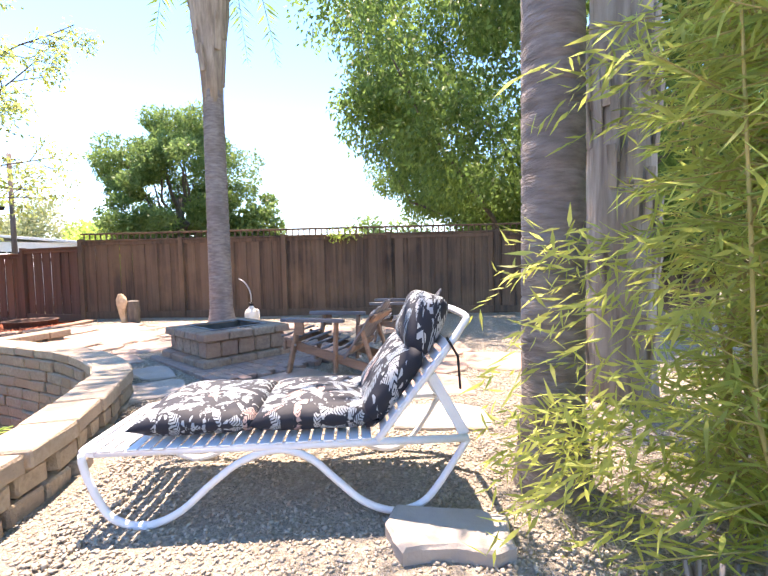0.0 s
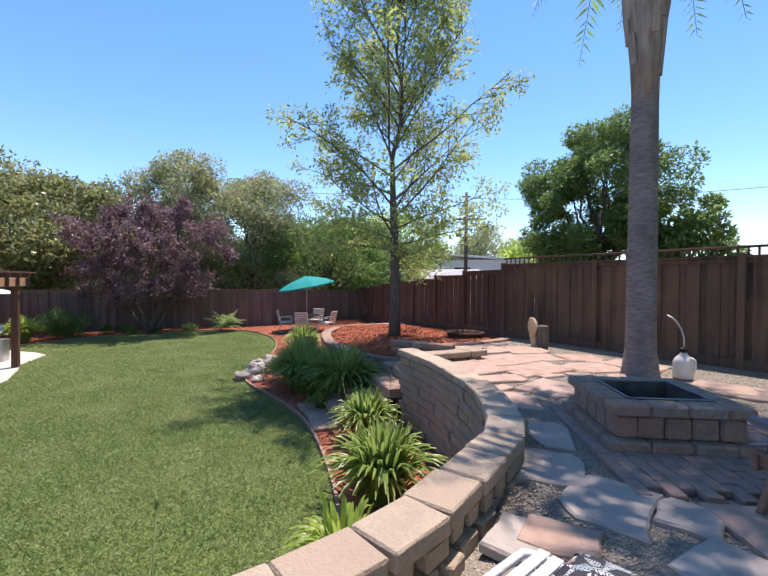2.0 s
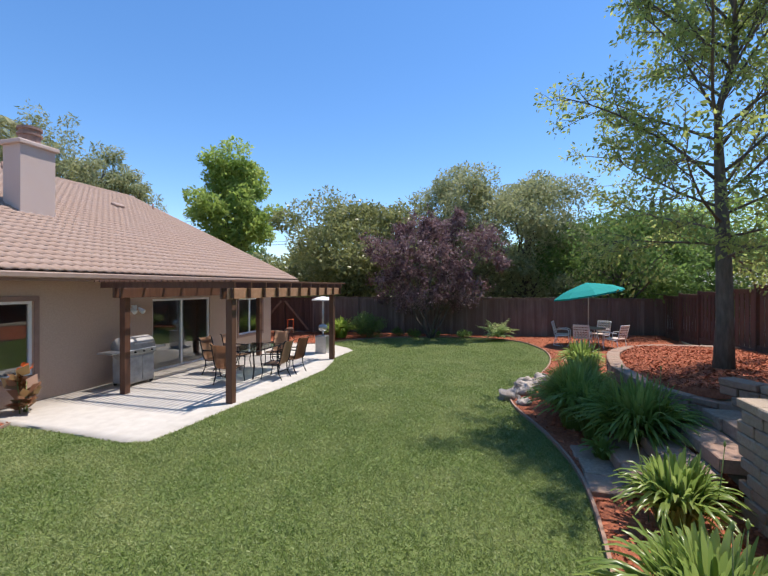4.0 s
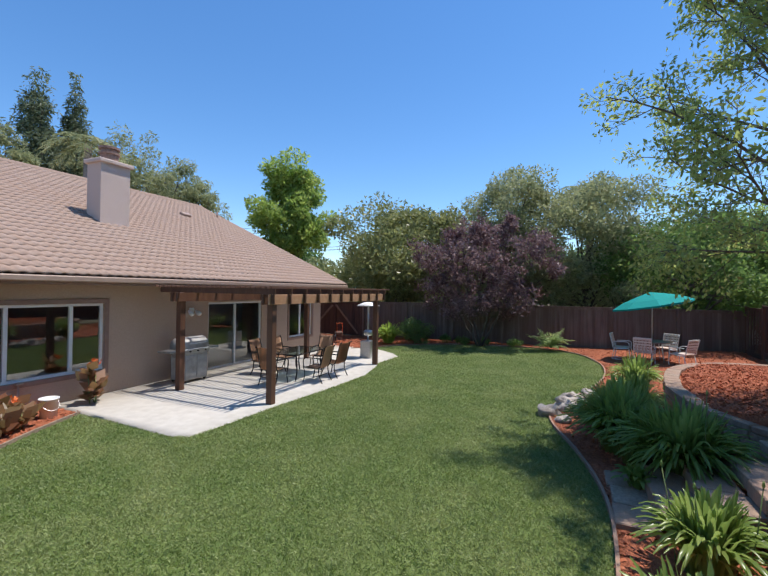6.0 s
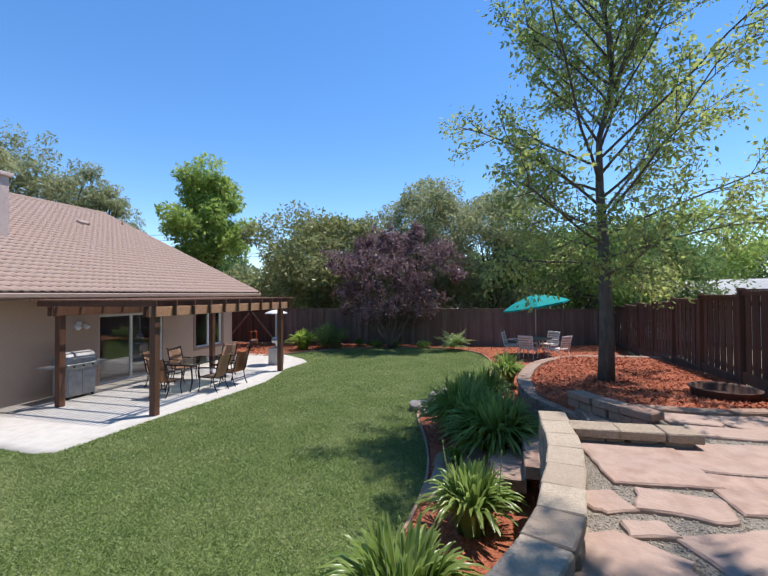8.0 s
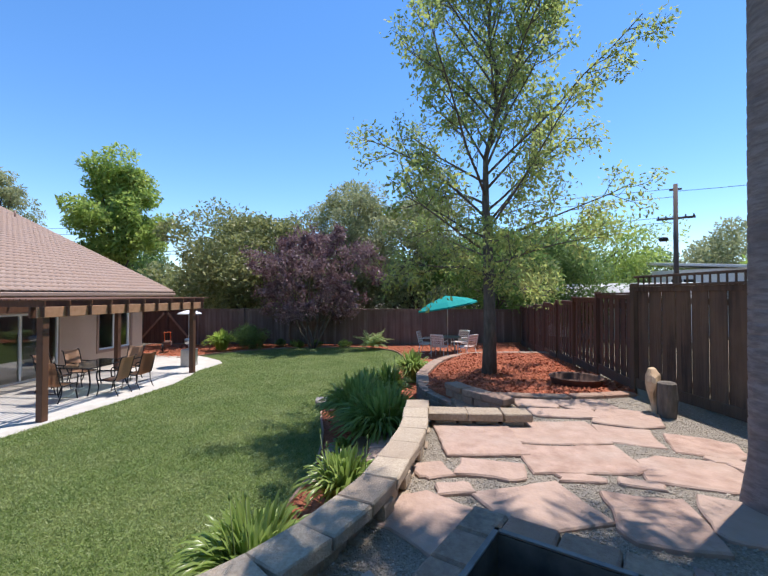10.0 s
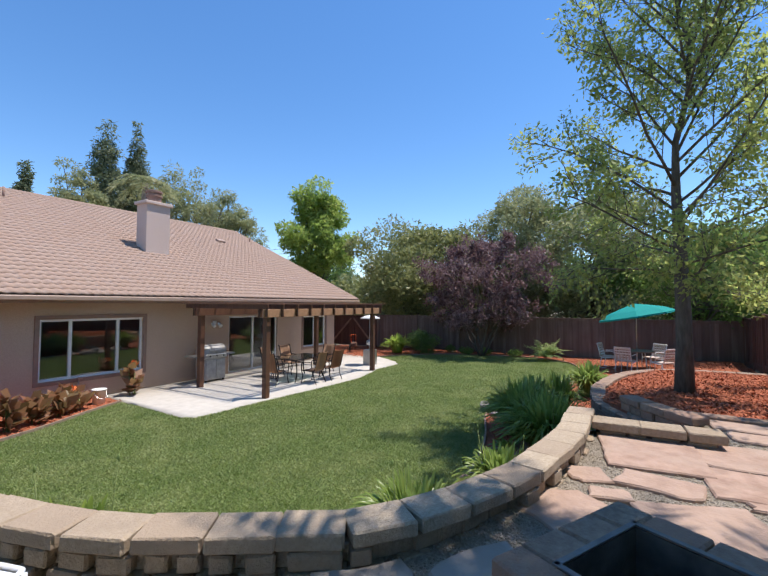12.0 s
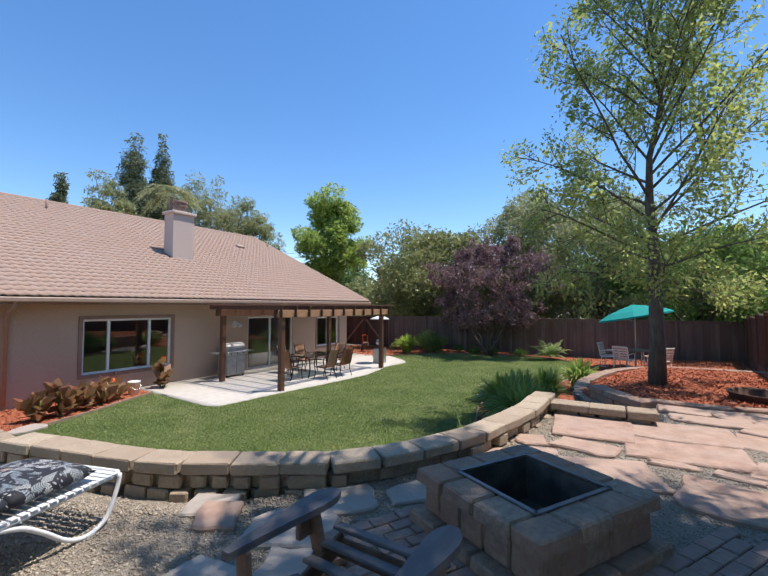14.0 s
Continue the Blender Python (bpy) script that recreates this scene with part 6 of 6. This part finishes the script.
for x, y, r in ((-10.35, -3.25, -88), (-11.15, -3.2, -95), (-10.4, -5.05, 92), (-11.25, -5.0, 86), (-12.05, -4.2, 4)):
    copy_thing(pc, pose(x, y, -1.165, 0, 0, r))

bbq = thing("barbecue", "grey steel barbecue with side shelves on the patio", "barbecue", Matrix.Translation((-8.85, -6.3, -1.165)))
part("cabinet", box(0.75, 0.5, 0.72, 0.015, Matrix.Translation((0, 0, 0.42))), "cover", bbq)
part("cabinet_door", box(0.34, 0.02, 0.6, 0.006, Matrix.Translation((-0.18, 0.26, 0.4))), "cover", bbq)
part("cabinet_door", box(0.34, 0.02, 0.6, 0.006, Matrix.Translation((0.18, 0.26, 0.4))), "cover", bbq)
part("control_panel", box(0.8, 0.06, 0.12, 0.01, Matrix.Translation((0, 0.27, 0.82))), "steel", bbq)
for x in (-0.25, 0.0, 0.25):
    part("knob", tube([(x, 0.3, 0.82), (x, 0.33, 0.82)], 0.022, 10), "black", bbq)
lid = part("lid", tube(spline([(-0.4, 0.0, 0.9), (0.4, 0.0, 0.9)], 0.2), 0.27, 18), "cover", bbq, "", True)
part("lid_handle", tube([(-0.28, 0.27, 1.02), (-0.28, 0.32, 1.02), (0.28, 0.32, 1.02), (0.28, 0.27, 1.02)], 0.012, 7), "steel", lid)
for x in (-0.6, 0.6):
    part("side_shelf", box(0.38, 0.45, 0.04, 0.008, Matrix.Translation((x, 0, 0.84))), "steel", bbq)
for x in (-0.33, 0.33):
    for y in (-0.2, 0.2):
        part("wheel", tube([(x - 0.02, y, 0.04), (x + 0.02, y, 0.04)], 0.04, 10), "black", bbq)

bucket = thing("bucket", "white plastic bucket with a wire handle", "bucket", Matrix.Translation((-5.45, -6.08, z_lawn(-5.45, -6.08) + 0.03)))
part("pail", lathe([(0.13, 0), (0.155, 0.34), (0.165, 0.34), (0.165, 0.37), (0.145, 0.36), (0.12, 0.03)], 18), "vinyl", bucket, "", True)
part("handle", tube(spline([(-0.16, 0, 0.33), (-0.12, 0.12, 0.2), (0, 0.17, 0.15), (0.12, 0.12, 0.2), (0.16, 0, 0.33)], 0.04), 0.003, 6), "steel", bucket)
tap = thing("garden_tap", "standpipe with a small tap on the house wall", "tap", Matrix.Translation((-5.3, -6.8, -1.17)))
part("pipe", tube([(0, 0, 0), (0, 0, 0.55)], 0.018, 8), "gutter", tap, "", True)
part("valve", box(0.12, 0.08, 0.05, 0.01, Matrix.Translation((0, 0.03, 0.57))), "gutter", tap)
heater = thing("patio_heater", "tall patio heater with a white dome", "patio heater", Matrix.Translation((-14.55, -3.75, -1.165)))
part("base", box(0.42, 0.42, 0.62, 0.01, Matrix.Translation((0, 0, 0.31))), "steel", heater)
part("pole", tube([(0, 0, 0.6), (0, 0, 1.9)], 0.035, 10), "steel", heater, "", True)
part("burner", lathe([(0.1, 0.8), (0.16, 0.84), (0.16, 0.98), (0.1, 1.02)], 14), "steel", heater, "", True)
part("dome", lathe([(0.42, 1.9), (0.4, 1.94), (0.2, 2.02), (0.03, 2.05)], 20), "vinyl", heater, "", True)
# rough stand-in for a red bike-like thing: body, two wheels, handlebar
bike = thing("mower", "small red bike-like thing by the gate", "garden tool", pose(-17.9, -6.9, -1.09, 0, 0, 30))
part("body", box(0.5, 0.35, 0.22, 0.05, Matrix.Translation((0, 0, 0.32))), "fence_red", bike)
for x in (-0.28, 0.28):
    part("wheel", tube([(x, -0.2, 0.17), (x, -0.14, 0.17)], 0.17, 14), "black", bike)
part("handlebar", tube([(0.2, -0.1, 0.4), (0.45, -0.1, 0.85), (0.45, 0.15, 0.85), (0.2, 0.15, 0.4)], 0.013, 7), "flower", bike)

# ---- umbrella group ----
UX, UY, UZ = -18.0, 5.75, -1.03
umb = thing("garden_umbrella", "open teal garden umbrella tilted over a table", "umbrella", Matrix.Translation((UX, UY, UZ)))
part("pole", tube([(0, 0, 0), (0, 0, 1.75), (0.02, 0.0, 2.4)], 0.02, 8), "steel", umb, "", True)
bm = bmesh.new()
apex = bm.verts.new((0, 0, 0.45))
rims = []
for k in range(8):
    a = 2 * math.pi * k / 8
    rims.append([bm.verts.new((math.cos(a) * r, math.sin(a) * r, z)) for r, z in ((0.45, 0.33), (0.9, 0.19), (1.26, 0.0), (1.26, -0.06))])
for k in range(8):
    r0, r1 = rims[k], rims[(k + 1) % 8]
    bm.faces.new((apex, r0[0], r1[0]))
    for i in range(3):
        bm.faces.new((r0[i], r0[i + 1], r1[i + 1], r1[i]))
tilt_m = pose(0, 0, 2.0, 11, 0, 0)
bmesh.ops.transform(bm, matrix=tilt_m, verts=bm.verts)
canopy = part("canopy", bm, "teal", umb)
for k in range(8):
    a = 2 * math.pi * k / 8
    part("rib", tube([tilt_m @ Vector((0, 0, 0.42)), tilt_m @ Vector((math.cos(a) * 1.22, math.sin(a) * 1.22, -0.01))], 0.007, 5), "steel", canopy)
dt = thing("round_table", "round metal garden table under the umbrella", "table", Matrix.Translation((UX, UY, UZ)))
part("tabletop", lathe([(0.58, 0.68), (0.6, 0.69), (0.6, 0.71), (0.03, 0.715)], 24), "trim", dt)
for k in range(4):
    a = math.pi / 4 + k * math.pi / 2
    part("leg", tube([(0.35 * math.cos(a), 0.35 * math.sin(a), 0.69), (0.45 * math.cos(a), 0.45 * math.sin(a), 0)], 0.015, 7), "vinyl", dt, "", True)


def strap_chair(label, m):
    """A white strap-woven garden chair facing local +x."""
    c = thing("strap_chair", label, "chair", m, "chairs round the umbrella table")
    for y in (-0.26, 0.26):
        part("side_frame", tube(spline([(-0.28, y, 0), (0.24, y, 0.0), (0.26, y, 0.4), (0.22, y, 0.62), (-0.2, y, 0.62)], 0.05), 0.014, 7), "vinyl", c, "", True)
        part("back_post", tube(spline([(0.24, y, 0.4), (-0.2, y, 0.38), (-0.28, y, 0.6), (-0.36, y, 0.9)], 0.05), 0.014, 7), "vinyl", c, "", True)
        part("rear_leg", tube([(-0.2, y, 0.38), (-0.28, y, 0.0)], 0.013, 7), "vinyl", c, "", True)
    part("top_rail", tube([(-0.36, -0.26, 0.9), (-0.36, 0.26, 0.9)], 0.014, 7), "vinyl", c, "", True)
    for k in range(5):
        t = k / 4
        part("back_strap", box(0.01, 0.5, 0.05, 0.002, pose(-0.24 - 0.1 * t, 0, 0.5 + 0.36 * t, 0, -14)), "canvas", c)
        part("back_strap", box(0.01, 0.05, 0.46, 0.002, pose(-0.285, -0.2 + 0.1 * k, 0.67, 0, -14)), "stucco_pink", c)
    part("seat_pad", box(0.44, 0.5, 0.05, 0.015, Matrix.Translation((0.0, 0, 0.41))), "stucco_pink", c)
    return c


sc_ = strap_chair("white garden chair woven with pinkish straps", pose(UX + 0.85, UY - 0.35, UZ, 0, 0, 160))
for dx, dy, r in ((-0.2, -0.9, 75), (0.75, 0.75, 225), (-0.7, 0.55, -40)):
    copy_thing(sc_, pose(UX + dx, UY + dy, UZ, 0, 0, r))

# ---- beyond the fences ----
nb = thing("neighbour_house", "white neighbouring house with a pale low-pitched roof", "house", pose(-30.6, 17.6, -1.4, 0, 0, 53))
part("wall", span(-4.0, 4.5, -3, 3, 0, 2.75), "neighbour", nb)
bm = bmesh.new()
vs = [bm.verts.new(p) for p in ((-4.6, -3.6, 2.72), (5.1, -3.6, 2.72), (5.1, 0, 3.65), (-4.6, 0, 3.65), (-4.6, 3.6, 2.72), (5.1, 3.6, 2.72))]
bm.faces.new(vs[:4])
bm.faces.new((vs[3], vs[2], vs[5], vs[4]))
bmesh.ops.solidify(bm, geom=bm.faces[:], thickness=0.14)
part("roof", bm, "neighbour_roof", nb)
nb2 = thing("neighbour_house", "tall pale neighbouring house with a mono-pitch roof", "house", pose(-33.5, 27.0, -1.4, 0, 0, 38))
part("wall", span(-4, 3.6, -3, 3, 0, 4.7), "neighbour", nb2)
part("roof", box(8.2, 6.6, 0.2, 0.02, pose(-0.2, 0, 4.95, 0, 5)), "neighbour_roof", nb2)
win = part("window", span(-2.6, -1.0, -3.03, -3.0, 3.3, 4.0), "black", nb2)
for x in (-2.66, -1.86, -1.0):
    part("window_frame", span(x, x + 0.06, -3.06, -3.03, 3.25, 4.05), "vinyl", win)
pole = thing("utility_pole", "tall weathered wooden utility pole with crossarms", "utility pole", Matrix.Translation((-24.8, 18.5, -1.4)))
part("shaft", tube([(0, 0, 0), (0, 0, 9.0)], [0.15, 0.11], 10), "pole", pole, "", True)
part("crossarm", bar((-0.46, -0.76, 7.1), (0.46, 0.76, 7.1), 0.1, 0.12, 0.01), "pole", pole)
part("crossarm", bar((-0.15, -0.25, 8.7), (0.15, 0.25, 8.7), 0.08, 0.1, 0.01), "pole", pole)
for k in (-0.9, -0.5, 0.5, 0.9):
    part("insulator", lathe([(0.03, 7.16), (0.045, 7.2), (0.03, 7.28)], 8, None, (0.46 * k, 0.76 * k, 0)), "wire", pole)
part("transformer", box(0.35, 0.35, 0.22, 0.05, Matrix.Translation((0.3, -0.8, 5.9))), "black", pole)
for k, (dz, far, sag) in enumerate(((8.75, (-30, -60), 1.6), (8.3, (-30, -60), 1.6), (7.2, (-31, -60), 1.8), (6.9, (-29, -60), 1.8), (8.6, (5, 40), 1.5))):
    a, b = Vector((-24.8, 18.5, dz - 1.4)), Vector((*far, dz - 1.4 + 1.0))
    pts = [a.lerp(b, t) - Vector((0, 0, sag * 4 * t * (1 - t))) for t in np.linspace(0, 1, 20)]
    tagged(part("cable", tube(pts, 0.014, 5), "wire"), "thin overhead cable from the utility pole", "cable")

vine = thing("vine", "yellow-green shoot hanging over the fence top", "plant", Matrix.Translation((-2.15, 9.75, 1.62)))
n = 160
leaf_cloud("leaves", np.stack([rng.normal(0, 0.22, n), rng.normal(-0.08, 0.06, n), rng.normal(0.02, 0.09, n)], 1), rng.normal(0, 1, (n, 3)), 0.08, "leaf_lime", vine)

# ---- grass, pebbles and bark chips ----
N = 1000000
gx, gy = rng.uniform(-20.5, -1.0, N), rng.uniform(-6.8, 4.2, N)
dist = np.hypot(gx + 0.9, gy - 3.0)
ok = ~inside(gx, gy, mulch_poly) & ~inside(gx, gy, left_bed) & ~inside(gx, gy, PATIO) & ~inside(gx, gy, terrace_poly) & (rng.random(N) < np.clip(7.0 / dist, 0.3, 1.0))
gx, gy = gx[ok], gy[ok]
gz = np.array([z_lawn(x, y) for x, y in zip(gx, gy)])
wide = np.clip(np.hypot(gx + 0.9, gy - 3.0) / 6.0, 1.0, 1.8)
scatter("grass", [(-0.09, 0, 0), (0.09, 0, 0), (0.055, 0.45, 0.6), (-0.02, 1.05, 0.8)], [(0, 1, 2, 3)], np.stack([gx, gy, gz], 1), 0.034 * rng.uniform(0.6, 1.3, len(gx)), "grass", "short mown grass blades of the lawn", "grass", 0.4, stretch=np.stack([wide, np.ones_like(wide), np.ones_like(wide)], 1))


def on_stone(x, y):
    hit_ = np.zeros(len(x), bool)
    for cx, cy, sx, sy, rot in STONES:
        c, s = math.cos(radians(rot)), math.sin(radians(rot))
        u, v = (x - cx) * c + (y - cy) * s, -(x - cx) * s + (y - cy) * c
        hit_ |= (np.abs(u) < sx * 0.46) & (np.abs(v) < sy * 0.46)
    u = (x - PIT.x) * PU.x + (y - PIT.y) * PU.y
    v = (x - PIT.x) * PV.x + (y - PIT.y) * PV.y
    return hit_ | ((u > -0.6) & (u < 1.2) & (v > -0.66) & (v < 1.34))


N = 190000
px_, py_ = rng.uniform(-7.2, 3.0, N), rng.uniform(0.8, 9.6, N)
near_ = np.clip(2.6 / (np.minimum(np.hypot(px_ + 0.3, py_ - 3.2), np.hypot(px_ - 0.6, py_ - 1.6)) + 0.1), 0.3, 1.0)
ok = inside(px_, py_, terrace_poly) & ~on_stone(px_, py_) & (rng.random(N) < near_)
px_, py_ = px_[ok], py_[ok]
pz = np.array([z_terrace(x, y) for x, y in zip(px_, py_)]) + 0.002
k = len(px_)
scatter("pebbles", ROCKV, ROCKF, np.stack([px_, py_, pz], 1), 0.0092 * rng.uniform(0.6, 1.6, k), "pebble", "loose pale pea gravel of the terrace", "gravel", 0.5, stretch=np.stack([rng.uniform(0.8, 1.5, k), rng.uniform(0.7, 1.1, k), rng.uniform(0.6, 1.0, k)], 1))


def chips(n, poly, zf, label):
    x0, y0 = np.min(np.array(poly), 0)
    x1, y1 = np.max(np.array(poly), 0)
    x, y = rng.uniform(x0, x1, n), rng.uniform(y0, y1, n)
    ok = inside(x, y, poly)
    x, y = x[ok], y[ok]
    z = np.array([zf(a, b) for a, b in zip(x, y)]) + rng.uniform(0.004, 0.02, len(x))
    scatter("bark_chips", CHIPV, CHIPF, np.stack([x, y, z], 1), 0.032 * rng.uniform(0.5, 1.4, len(x)), "chip", label, "mulch", 0.4)


chips(26000, ring_poly, z_raised, "red bark chips heaped in the raised bed")
chips(60000, mulch_poly, z_mulch, "red bark chips of the garden bed")
chips(9000, left_bed, lambda x, y: z_lawn(x, y) + 0.03, "red bark chips along the house wall")
